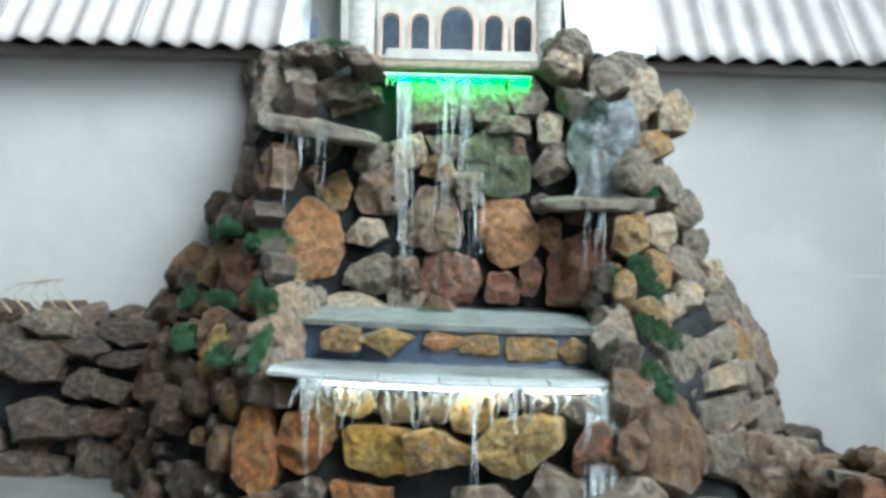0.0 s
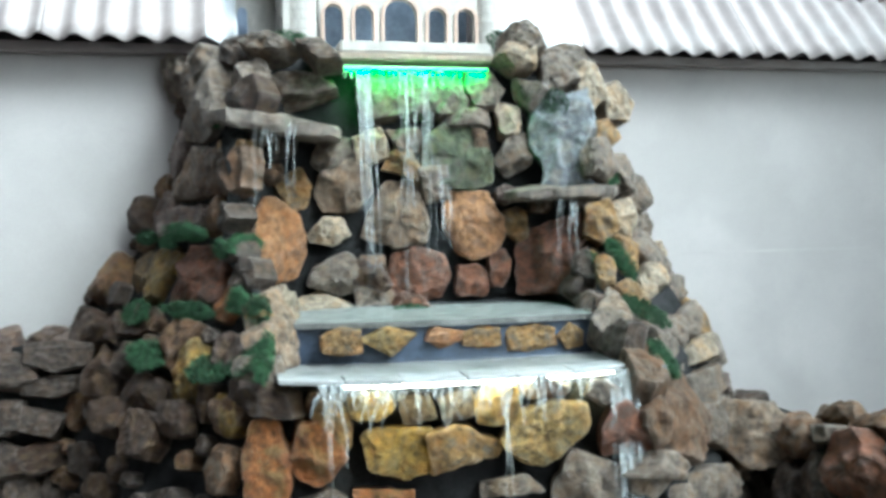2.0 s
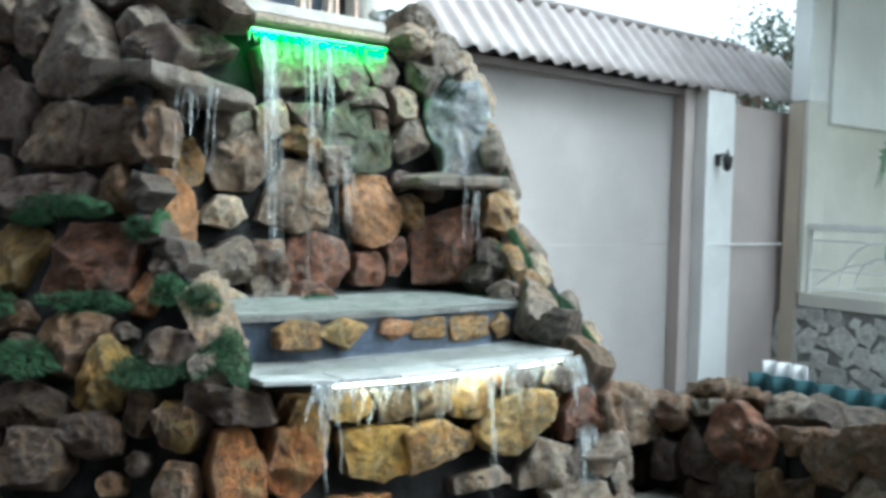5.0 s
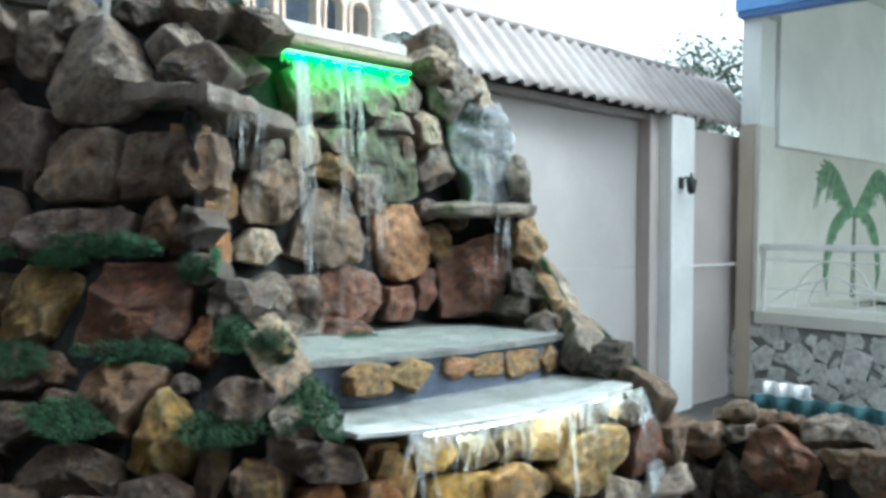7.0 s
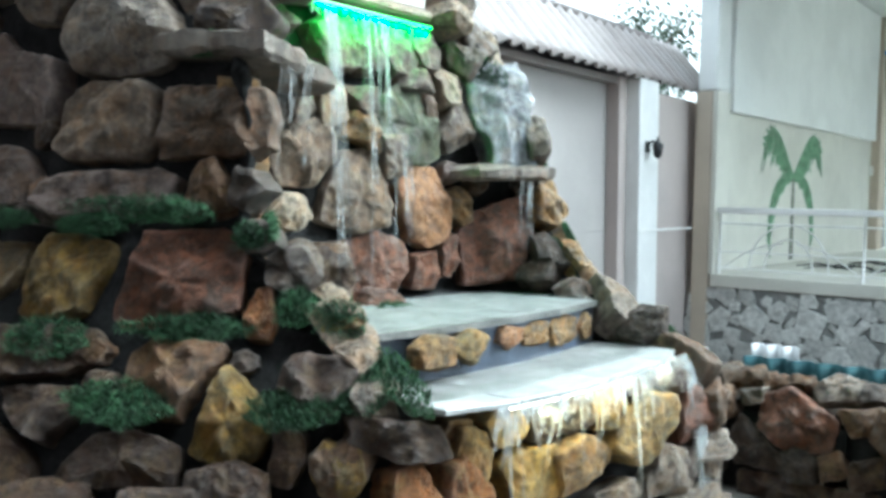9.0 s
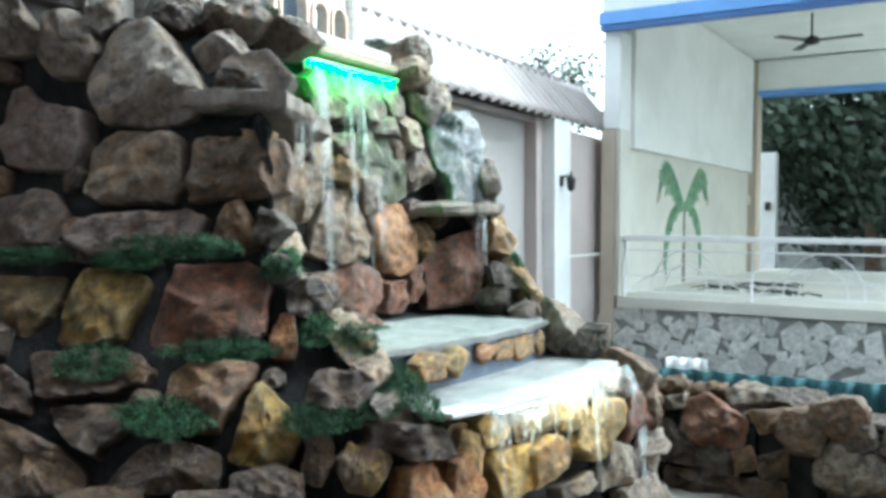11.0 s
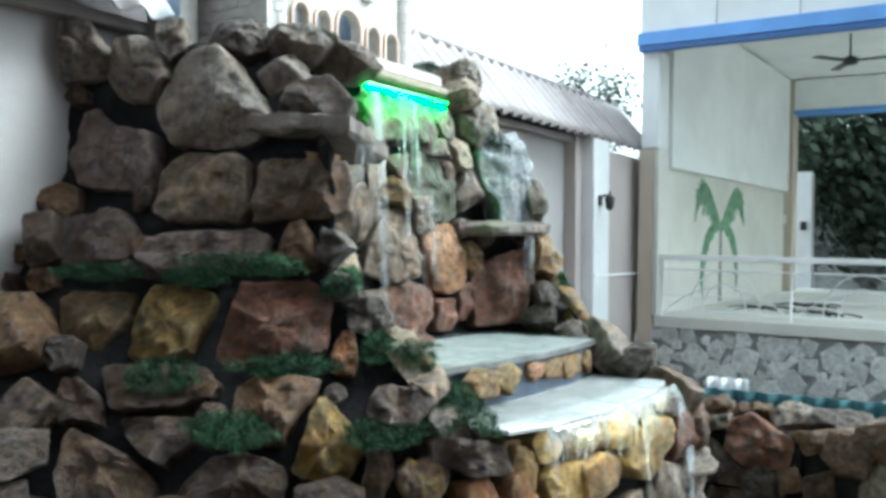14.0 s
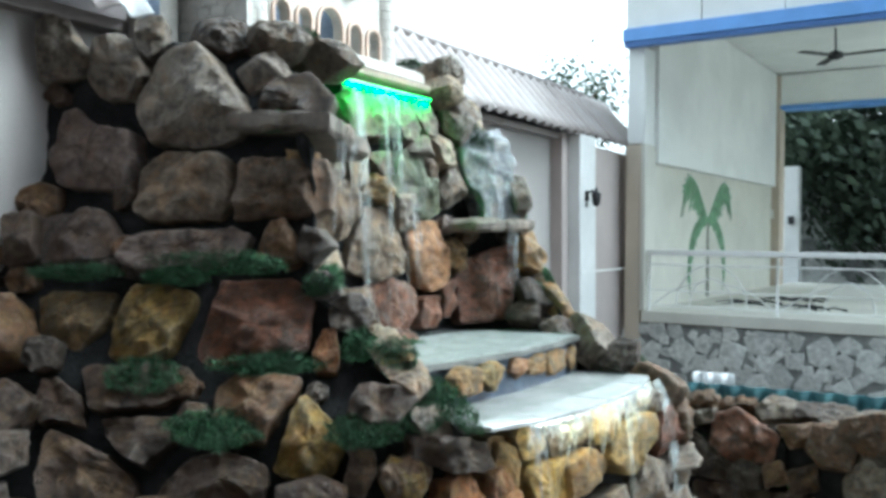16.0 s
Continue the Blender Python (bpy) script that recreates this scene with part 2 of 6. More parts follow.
M_RAIL = mat("white_metal_paint", (0.78, 0.78, 0.76), 0.4, var=0.05, scale=8, bump=0.05)
M_MOSS = mat("dark_green_grass", (0.032, 0.088, 0.034), 0.8, var=0.4, scale=30, bump=0.0, obj_var=0.25)
M_LEAF = mat("tree_leaf", (0.05, 0.075, 0.045), 0.6, var=0.3, scale=5, bump=0.0)
M_BARK = mat("bark", (0.14, 0.10, 0.07), 0.9, var=0.3, scale=12, bump=0.4)
M_DRYTWIG = mat("dry_twig", (0.30, 0.24, 0.17), 0.8, var=0.3, scale=12, bump=0.2)
M_LED_GREEN = glow("green_light_strip", (0.12, 1.0, 0.12), 1.3)
M_LED_WARM = glow("warm_light_strip", (1.0, 0.88, 0.6), 4.0)
M_FALL = water_mat("falling_water", 0.36, (70, 70, 3))
M_CURTAIN = water_mat("curtain_water", 0.3, (60, 60, 5))
M_CHUTE = water_mat("chute_water", 0.24, (30, 14, 30), (0.60, 0.66, 0.70), 0.45, 0.65, 0.3)
M_FILM = water_mat("running_water_film", 0.24, (26, 26, 5), (0.6, 0.63, 0.63), lo=0.45, hi=0.72, rough=0.3)
M_POOL = water_mat("pool_water_with_foam", 0.55, (20, 34, 10), (0.55, 0.60, 0.59), 0.46, 0.68, 0.2)

# ---- building helpers ----


def mesh_of(name, bm, material):
    me = bpy.data.meshes.new(name)
    bm.to_mesh(me)
    bm.free()
    for m in (material if isinstance(material, (list, tuple)) else [material]):
        me.materials.append(m)
    return me


def part(name, bm, material, parent=None, label=""):
    ob = new(name, mesh_of(name, bm, material))
    ob.parent = parent
    return tagged(ob, label)


def thing(name, label, category, kind="", group="", at=(0, 0, 0)):
    e = new(name)
    e.empty_display_size = 0.1
    e.location = at
    bpy.context.view_layer.update()
    return tagged(e, label, category, group, kind)


def box(x0, x1, y0, y1, z0, z1, bevel=0.0, bm=None, m=None):
    """A box between limits, with softened edges."""
    own = bmesh.new()
    bmesh.ops.create_cube(own, size=1)
    for v in own.verts:
        v.co = Vector(((x0 + x1) / 2 + v.co.x * (x1 - x0), (y0 + y1) / 2 + v.co.y * (y1 - y0), (z0 + z1) / 2 + v.co.z * (z1 - z0)))
    if bevel:
        bmesh.ops.bevel(own, geom=own.edges[:], offset=bevel, segments=2, affect="EDGES")
    if m is not None:
        own.transform(m)
    if bm is None:
        return own
    tmp = bpy.data.meshes.new("tmp")
    own.to_mesh(tmp)
    own.free()
    bm.from_mesh(tmp)
    bpy.data.meshes.remove(tmp)
    return bm


def tube(points, radii, sides=8, bm=None, cap=True):
    """A tube along points, with a radius at each."""
    bm = bm or bmesh.new()
    pts = [Vector(p) for p in points]
    rings = []
    for i, p in enumerate(pts):
        d = (pts[min(i + 1, len(pts) - 1)] - pts[max(i - 1, 0)]).normalized()
        a = d.orthogonal().normalized() if abs(d.z) > 0.95 else d.cross(Vector((0, 0, 1))).normalized()
        b = d.cross(a)
        r = radii[i] if isinstance(radii, (list, tuple)) else radii
        rings.append([bm.verts.new(p + r * (math.cos(2 * math.pi * k / sides) * a + math.sin(2 * math.pi * k / sides) * b)) for k in range(sides)])
    for r0, r1 in zip(rings, rings[1:]):
        for k in range(sides):
            f = bm.faces.new((r0[k], r0[(k + 1) % sides], r1[(k + 1) % sides], r1[k]))
            f.smooth = True
    if cap:
        bm.faces.new(rings[0])
        bm.faces.new(rings[-1][::-1])
    return bm


def prism(outline, y0, y1, bm=None, m=None):
    """An outline in x, z drawn out from y0 to y1."""
    own = bmesh.new()
    a = [own.verts.new((x, y0, z)) for x, z in outline]
    b = [own.verts.new((x, y1, z)) for x, z in outline]
    n = len(a)
    own.faces.new(a)
    own.faces.new(b[::-1])
    for i in range(n):
        own.faces.new((a[i], b[i], b[(i + 1) % n], a[(i + 1) % n]))
    bmesh.ops.recalc_face_normals(own, faces=own.faces[:])
    if m is not None:
        own.transform(m)
    if bm is None:
        return own
    tmp = bpy.data.meshes.new("tmp")
    own.to_mesh(tmp)
    own.free()
    bm.from_mesh(tmp)
    bpy.data.meshes.remove(tmp)
    return bm


def corrugated(length, height, wave=0.177, depth=0.025, thick=0.007, nz=6):
    """A corrugated sheet: waves run along x, the sheet rises along y, relief in z."""
    bm = bmesh.new()
    n = max(2, int(length / wave * 8))
    grid = []
    for side in (0, 1):
        rows = []
        for j in range(nz + 1):
            rows.append([bm.verts.new((length * i / n, height * j / nz, depth * math.cos(2 * math.pi * (length * i / n) / wave) - thick * side)) for i in range(n + 1)])
        grid.append(rows)
    for side in (0, 1):
        for j in range(nz):
            for i in range(n):
                q = (grid[side][j][i], grid[side][j][i + 1], grid[side][j + 1][i + 1], grid[side][j + 1][i])
                f = bm.faces.new(q if side == 0 else q[::-1])
                f.smooth = True
    for j in (0, nz):
        for i in range(n):
            bm.faces.new((grid[0][j][i], grid[1][j][i], grid[1][j][i + 1], grid[0][j][i + 1]))
    for i in (0, n):
        for j in range(nz):
            bm.faces.new((grid[0][j][i], grid[0][j + 1][i], grid[1][j + 1][i], grid[1][j][i]))
    bmesh.ops.recalc_face_normals(bm, faces=bm.faces[:])
    return bm


# ---- ground ----
_bm = bmesh.new()
bmesh.ops.create_grid(_bm, x_segments=40, y_segments=40, size=150)
for _v in _bm.verts:
    _v.co.z = 0.0
tagged(part("ground", _bm, M_GROUND), "grey concrete yard round the rock fountain", "ground", kind="structure")
_bm = box(-1.3, 1.75, 0.9, 3.9, 0.004, 0.06)
tagged(part("basin_floor", _bm, M_BASIN), "wet dark basin floor below the waterfall", "floor", kind="structure")

# ---- boundary wall ----
WALL_Y = 5.70
tagged(part("wall_north", box(-4.4, 4.25, WALL_Y, WALL_Y + 0.22, 0, 2.62), M_PLASTER), "tall grey plastered boundary wall", "wall", kind="structure")
# two unseen walls, added to block sky light from the left and behind
tagged(part("wall_west", box(-4.25, -4.05, -4.0, 5.69, 0, 11.0), M_ROOF_DARK), "unseen dark wall added to keep light off the left side", "wall", kind="structure")
tagged(part("wall_south", box(-4.05, 1.2, -1.9, -1.7, 0, 9.0), M_ROOF_DARK), "unseen dark wall added to keep light off the left side", "wall", kind="structure")
_bm = box(4.25, 4.66, 5.46, 5.92, 0, 2.60, 0.006)
tagged(part("pilaster", _bm, M_PILASTER), "white painted pilaster on the boundary wall", "pilaster", kind="structure")
tagged(part("wall_end", box(4.66, 5.80, 5.53, 5.74, 0, 2.52), M_PLASTER_PINK), "pinkish plastered end panel of the boundary wall", "wall", kind="structure")
tagged(part("pilaster", box(4.10, 4.25, 5.58, 5.70, 0, 2.60, 0.004), M_PLASTER_PINK), "narrow pinkish reveal beside the white pilaster", "pilaster", kind="structure")
tagged(part("trim", box(4.26, 5.50, 5.448, 5.459, 1.272, 1.292, 0.002), M_RAIL), "thin white rod across pilaster and wall panel", "rod", kind="structure")
tagged(part("trim", box(1.2, 4.08, 5.697, 5.70, 1.270, 1.288), M_PLASTER), "faint plaster seam on the boundary wall", "seam", kind="structure")
# brown strip put in for the shade band under the eave
tagged(part("trim", box(-4.4, 4.22, 5.60, 5.695, 2.545, 2.60, 0.004), M_ROOF), "brown strip drawn for the shade under the roofing's eave", "eave board", kind="structure")

_roof = thing("wall_roof", "corrugated sheet coping along the boundary wall", "roof", kind="structure")
_slope = math.atan2(3.14 - 2.60, 5.90 - 5.45)
_len = math.hypot(3.14 - 2.60, 5.90 - 5.45)
_x = -9.0
_k = 0
while _x < 5.40:
    _w = 0.177 * 5
    if -0.80 < _x + _w / 2 < 0.66:
        _x += _w
        continue
    _white = -1.25 < _x + _w / 2 < -0.35 or 0.55 < _x + _w / 2 < 1.40
    if 0.70 < _x < 0.80:
        _sheet = part("roof_sheet", corrugated(0.177 * 3, _len + 0.02), M_ROOF_WHITE, _roof)
        _sheet.matrix_basis = pose(_x, 5.45, 2.602, math.degrees(_slope), 0, 0)
        _x += 0.177 * 3
        _w = 0.177 * 2
        _white = False
    _sheet = part("roof_sheet", corrugated(_w, _len + 0.02), M_ROOF_WHITE if _white else M_ROOF, _roof)
    _sheet.matrix_basis = pose(_x, 5.45, 2.60 + 0.004 * (_k % 2), math.degrees(_slope), 0, 0)
    _x += _w
    _k += 1
_sheet = part("roof_sheet", corrugated(0.177, _len + 0.02), M_ROOF_WHITE, _roof)
_sheet.matrix_basis = pose(-1.035, 5.45, 2.60, math.degrees(_slope), 0, 0)
part("ridge_cap", tube([(-9.0, 5.915, 3.14), (5.42, 5.915, 3.14)], 0.045, 10), M_ROOF, _roof)
_back = part("roof_back", box(-9.0, 5.42, 5.94, 5.96, 2.60, 3.14), M_ROOF_DARK, _roof)

# wall lamp on the pilaster
_lamp = thing("wall_lamp", "small black metal wall lamp on the white pilaster", "lamp")
part("wall_plate", box(4.37, 4.45, 5.445, 5.46, 1.96, 2.06, 0.004), M_BLACK, _lamp)
part("arm", tube([(4.41, 5.447, 2.04), (4.41, 5.40, 2.06), (4.41, 5.36, 2.03)], 0.012), M_BLACK, _lamp)
_bm = tube([(4.41, 5.36, 2.05), (4.41, 5.36, 2.03), (4.41, 5.36, 1.93), (4.41, 5.36, 1.91)], [0.02, 0.05, 0.035, 0.012], 6)
part("shade", _bm, M_BLACK, _lamp)
part("finial", tube([(4.41, 5.36, 2.05), (4.41, 5.36, 2.10)], [0.018, 0.004], 6), M_BLACK, _lamp)

# ---- stage building ----
STAGE = pose(5.47, 5.28, 0, 0, 0, -2.5) @ pose(0, 0, 0, 0.7, 0, 0)  # front runs towards -y, floor reaches back along x
_stage = thing("stage_building", "open white pavilion stage with blue fascia and rubble plinth", "pavilion")
_stage.matrix_basis = STAGE
_P = _stage
part("floor_slab", box(0.0, 7.2, -7.0, 0.0, 0.72, 0.84, 0.01), M_CREAM, _P)
part("plinth", box(0.03, 7.1, -6.9, 0.015, -0.14, 0.718), M_JOINT, _P)
part("corner_post", box(0.0, 0.32, -0.02, 0.17, 2.60, 3.62, 0.01), M_WHITE, _P, "white upper corner post")
part("corner_post", box(0.004, 0.32, 0.02, 0.19, 0.0, 2.597, 0.01), M_BEIGE, _P, "beige lower corner post")
part("corner_post", box(0.0, 0.32, -0.03, 0.018, 0.842, 2.597, 0.004), M_CREAM, _P, "cream inner edge of the corner post")
part("side_wall", box(0.32, 5.8, 0.02, 0.24, 0.0, 4.22), M_CREAM, _P)
part("wall_panel", box(0.322, 5.72, -0.06, 0.018, 2.42, 4.2, 0.006), M_WHITE, _P, "white upper wall panel set proud of the lower wall")
part("rear_pillar", box(5.8, 6.15, -0.10, 0.24, 0.842, 4.2, 0.01), M_BEIGE, _P)
part("rear_beam", box(5.8, 6.2, -7.0, -0.104, 3.72, 4.2, 0.01), M_WHITE, _P)
part("rear_beam_edge", box(5.78, 6.22, -7.0, -0.104, 3.66, 3.716, 0.004), M_BLUE, _P, "blue lower edge of the rear beam")
part("roof_slab", box(-0.02, 7.2, -7.0, 0.20, 4.22, 4.35), M_WHITE, _P)
part("fascia", box(-0.12, 0.0, -7.0, 0.19, 3.66, 3.80, 0.008), M_BLUE, _P)
part("fascia_edge", box(-0.10, 0.02, -7.0, 0.18, 3.61, 3.656, 0.004), M_BLUE_DARK, _P, "dark blue underside strip of the fascia")
part("front_beam", box(0.002, 0.28, -7.0, 0.17, 3.66, 4.216), M_WHITE, _P)
for _i in range(6):
    part("parapet_panel", box(-0.06, 0.12, 0.17 - 0.80 * (_i + 1) + 0.008, 0.17 - 0.80 * _i, 3.804, 5.6, 0.006), M_WHITE, _P)
# far corner post of the stage front
part("corner_post", box(0.0, 0.30, -7.0, -6.7, 0.842, 3.6, 0.01), M_WHITE, _P)

# painted palm on the side wall
_palm = part("palm_painting", prism([(2.33, 0.86), (2.47, 0.86), (2.45, 1.3), (2.43, 1.80), (2.37, 1.80), (2.35, 1.3)], 0.014, 0.0185), M_PALM_TRUNK, _P, "green palm tree painted on the stage's side wall")
_rnd = random.Random(12)
for _k, (_a, _up) in enumerate(((1, 1), (-1, 1), (1, 0), (-1, 0))):
    _bm = bmesh.new()
    _n = 26
    for _i in range(_n):
        _seg = []
        for _t in (_i / _n, (_i + 1.15) / _n):
            if _up:
                _seg.append((2.40 + _a * 0.98 * _t, 1.84 + 0.92 * _t - 0.62 * _t ** 4))
            else:
                _seg.append((2.40 + _a * 0.80 * math.sin(1.57 * min(1, _t)) ** 0.8, 1.86 - 0.74 * _t ** 2.2))
        (_x0, _z0), (_x1, _z1) = _seg
        _t = _i / _n
        _y = 0.0172 - 0.00008 * _i - 0.0004 * (_k % 2) - 0.00005 * _k
        _wide = (0.06 + 0.26 * math.sin(math.pi * min(1, 0.05 + 0.72 * _t))) * (1.0 if _up else 0.7)
        # the rib, and a leaflet that hangs from it to a ragged tip
        prism([(_x0, _z0 + 0.012), (_x1, _z1 + 0.012), (_x1, _z1 - 0.02), (_x0, _z0 - 0.02)], _y, 0.0190, _bm)
        _l = _wide * _rnd.uniform(0.85, 1.35)
        _out = _a * (0.10 if _up else -0.12 * _t)
        prism([(_x0 - 0.012, _z0), (_x1 + 0.012, _z1), (_x1 + _out, _z1 - _l), (_x0 + _out * 0.8, _z0 - _l * 0.8)], _y - 0.00004, 0.0190, _bm)
        if _up and _t > 0.45:
            prism([(_x0, _z0), (_x1, _z1), (_x1 + _a * _rnd.uniform(0.05, 0.12), _z1 + _rnd.uniform(0.0, 0.06))], _y - 0.00006, 0.0190, _bm)
    part("palm_frond", _bm, M_PALM, _palm)

# railing along the stage front
_rail = thing("railing", "white painted metal railing with curved bars on the stage edge", "railing")
_rail.matrix_basis = STAGE
part("handrail", box(0.05, 0.12, -6.7, -0.03, 1.425, 1.485, 0.01), M_RAIL, _rail)
part("lower_rail", tube([(0.09, -0.03, 1.33), (0.09, -6.7, 1.33)], 0.010, 6), M_RAIL, _rail)
part("lower_rail", tube([(0.09, -0.03, 1.06), (0.09, -6.7, 1.06)], 0.008, 6), M_RAIL, _rail)
part("lower_rail", tube([(0.09, -0.03, 0.90), (0.09, -6.7, 0.90)], 0.008, 6), M_RAIL, _rail)
for _i in range(6):
    _y = -0.06 - 1.3 * _i
    part("post", tube([(0.09, _y, 0.838), (0.09, _y, 1.44)], 0.014, 8), M_RAIL, _rail)
for _i in range(5):
    _y = -0.71 - 1.3 * _i
    for _r, _h in ((0.36, 0.50), (0.22, 0.34)):
        part("arc_bar", tube([(0.09, _y + _r * math.cos(a * math.pi / 12), 0.91 + 0.85 * _h * math.sin(a * math.pi / 12)) for a in range(13)], 0.007, 6), M_RAIL, _rail)
    for _s in (-1, 1):
        part("scroll_bar", tube([(0.09, _y + _s * (0.05 + 0.55 * t / 10), 0.91 + 0.25 * (1 - t / 10) ** 2 + 0.12 * math.sin(t / 10 * 3.1)) for t in range(11)], 0.007, 6), M_RAIL, _rail)
part("switch_box", box(5.77, 5.80, -0.02, 0.10, 1.92, 2.06, 0.006), M_RAIL, _P, "small white switch box")
# ceiling fan
_fan = thing("ceiling_fan", "black three-bladed ceiling fan under the stage roof", "fan", at=(8.3, 3.72, 4.20))
part("rod", tube([(0, 0, 0), (0, 0, -0.30)], 0.012, 8), M_BLACK, _fan)
part("motor", tube([(0, 0, -0.28), (0, 0, -0.31), (0, 0, -0.37), (0, 0, -0.39)], [0.03, 0.09, 0.09, 0.04], 14), M_BLACK, _fan)
for _i in range(3):
    _bl = part("blade", box(0.09, 0.58, -0.06, 0.06, -0.345, -0.335, 0.004), M_BLACK, _fan)
    _bl.matrix_basis = pose(0, 0, 0, 0, 0, 25 + 120 * _i)
# dry twigs on the stage floor
random.seed(5)
for _i, (_x0, _y0) in enumerate(((1.6, -0.9), (1.2, -1.7), (2.5, -1.2))):
    _tw = thing("dry_twigs", "dry fallen twigs lying on the stage floor", "twigs", group="twigs on the stage floor")
    for _j in range(6):
        _a = random.uniform(-0.5, 0.5) + 1.5
        _l = random.uniform(0.2, 0.5)
        _p0 = Vector((_x0 + random.uniform(-0.15, 0.15), _y0 + random.uniform(-0.2, 0.2), 0.855))
        part("twig", tube([STAGE @ _p0, STAGE @ (_p0 + Vector((math.cos(_a) * _l / 2, math.sin(_a) * _l / 2, 0.03))), STAGE @ (_p0 + Vector((math.cos(_a + 0.3) * _l, math.sin(_a + 0.3) * _l, 0.0)))], [0.012, 0.009, 0.004], 5), M_BLACK, _tw)

# ---- rock fountain: the mound ----
SECTIONS = (
    (2.42, ((-1.20, 5.70), (-1.04, 5.10), (-0.78, 4.86), (-0.45, 4.92), (0.50, 4.90), (0.80, 4.80), (1.00, 5.05), (1.12, 5.70))),
    (1.95, ((-1.25, 5.70), (-1.05, 4.85), (-0.91, 4.44), (-0.60, 4.86), (0.65, 4.72), (0.92, 4.52), (1.15, 4.75), (1.32, 5.70))),
    (1.40, ((-1.50, 5.70), (-1.18, 4.80), (-0.93, 4.42), (-0.64, 4.85), (0.70, 4.68), (0.95, 4.38), (1.28, 4.62), (1.62, 5.70))),
    (1.12, ((-1.75, 5.70), (-1.28, 4.76), (-0.74, 4.12), (-0.62, 4.85), (0.70, 4.68), (0.76, 4.05), (1.39, 4.40), (1.90, 5.70))),
    (0.88, ((-1.95, 5.70), (-1.36, 4.66), (-0.80, 3.84), (-0.60, 4.20), (0.66, 4.10), (0.80, 3.66), (1.52, 4.28), (2.12, 5.70))),
    (0.86, ((-1.95, 5.70), (-1.36, 4.66), (-0.82, 3.90), (-0.50, 3.90), (0.40, 3.68), (0.80, 3.56), (1.52, 4.28), (2.12, 5.70))),
    (0.45, ((-2.10, 5.70), (-1.44, 4.50), (-0.88, 3.86), (-0.50, 3.86), (0.40, 3.64), (0.84, 3.52), (1.56, 4.16), (2.20, 5.70))),
    (0.00, ((-2.20, 5.70), (-1.52, 4.40), (-0.94, 3.76), (-0.50, 3.76), (0.40, 3.54), (0.90, 3.42), (1.62, 4.06), (2.30, 5.70))),
)


def section(z):
    """The mound's outline at a height."""
    for (z1, a), (z0, b) in zip(SECTIONS, SECTIONS[1:]):
        if z0 <= z <= z1:
            t = (z - z0) / (z1 - z0)
            return [(p[0] * t + q[0] * (1 - t), p[1] * t + q[1] * (1 - t)) for p, q in zip(a, b)]


_fountain = thing("rock_fountain", "tall rock waterfall mound of mixed natural stones", "fountain")
_bm = bmesh.new()
_rows = []
_levels = sorted({z for z, _ in SECTIONS} | {0.05 * i for i in range(1, 48)}, reverse=True)
for _z in _levels:
    _s = section(_z)
    _row = []
    for (_ax, _ay), (_bx, _by) in zip(_s, _s[1:]):
        for _k in range(12):
            _t = _k / 12
            _p = Vector((_ax + (_bx - _ax) * _t, _ay + (_by - _ay) * _t, _z))
            _n = noise.noise_vector(_p * 5.0) * 0.03 + noise.noise_vector(_p * 19.0) * 0.016
            _in = Vector((_ay - _by, _bx - _ax, 0)).normalized() * (0.055 if _t > 0 else 0.035)
            _row.append(_bm.verts.new(_p + _in + Vector((_n.x, abs(_n.y), 0))))
    _row.append(_bm.verts.new((*_s[-1], _z)))
    _rows.append(_row)
for _r0, _r1 in zip(_rows, _rows[1:]):
    for _i in range(len(_r0) - 1):
        _f = _bm.faces.new((_r0[_i], _r1[_i], _r1[_i + 1], _r0[_i + 1]))
        _f.smooth = True
_top = _bm.faces.new(_rows[0])
bmesh.ops.triangulate(_bm, faces=[_top])
part("mortar_core", _bm, M_MORTAR, _fountain, "dark mortar core between the stones")


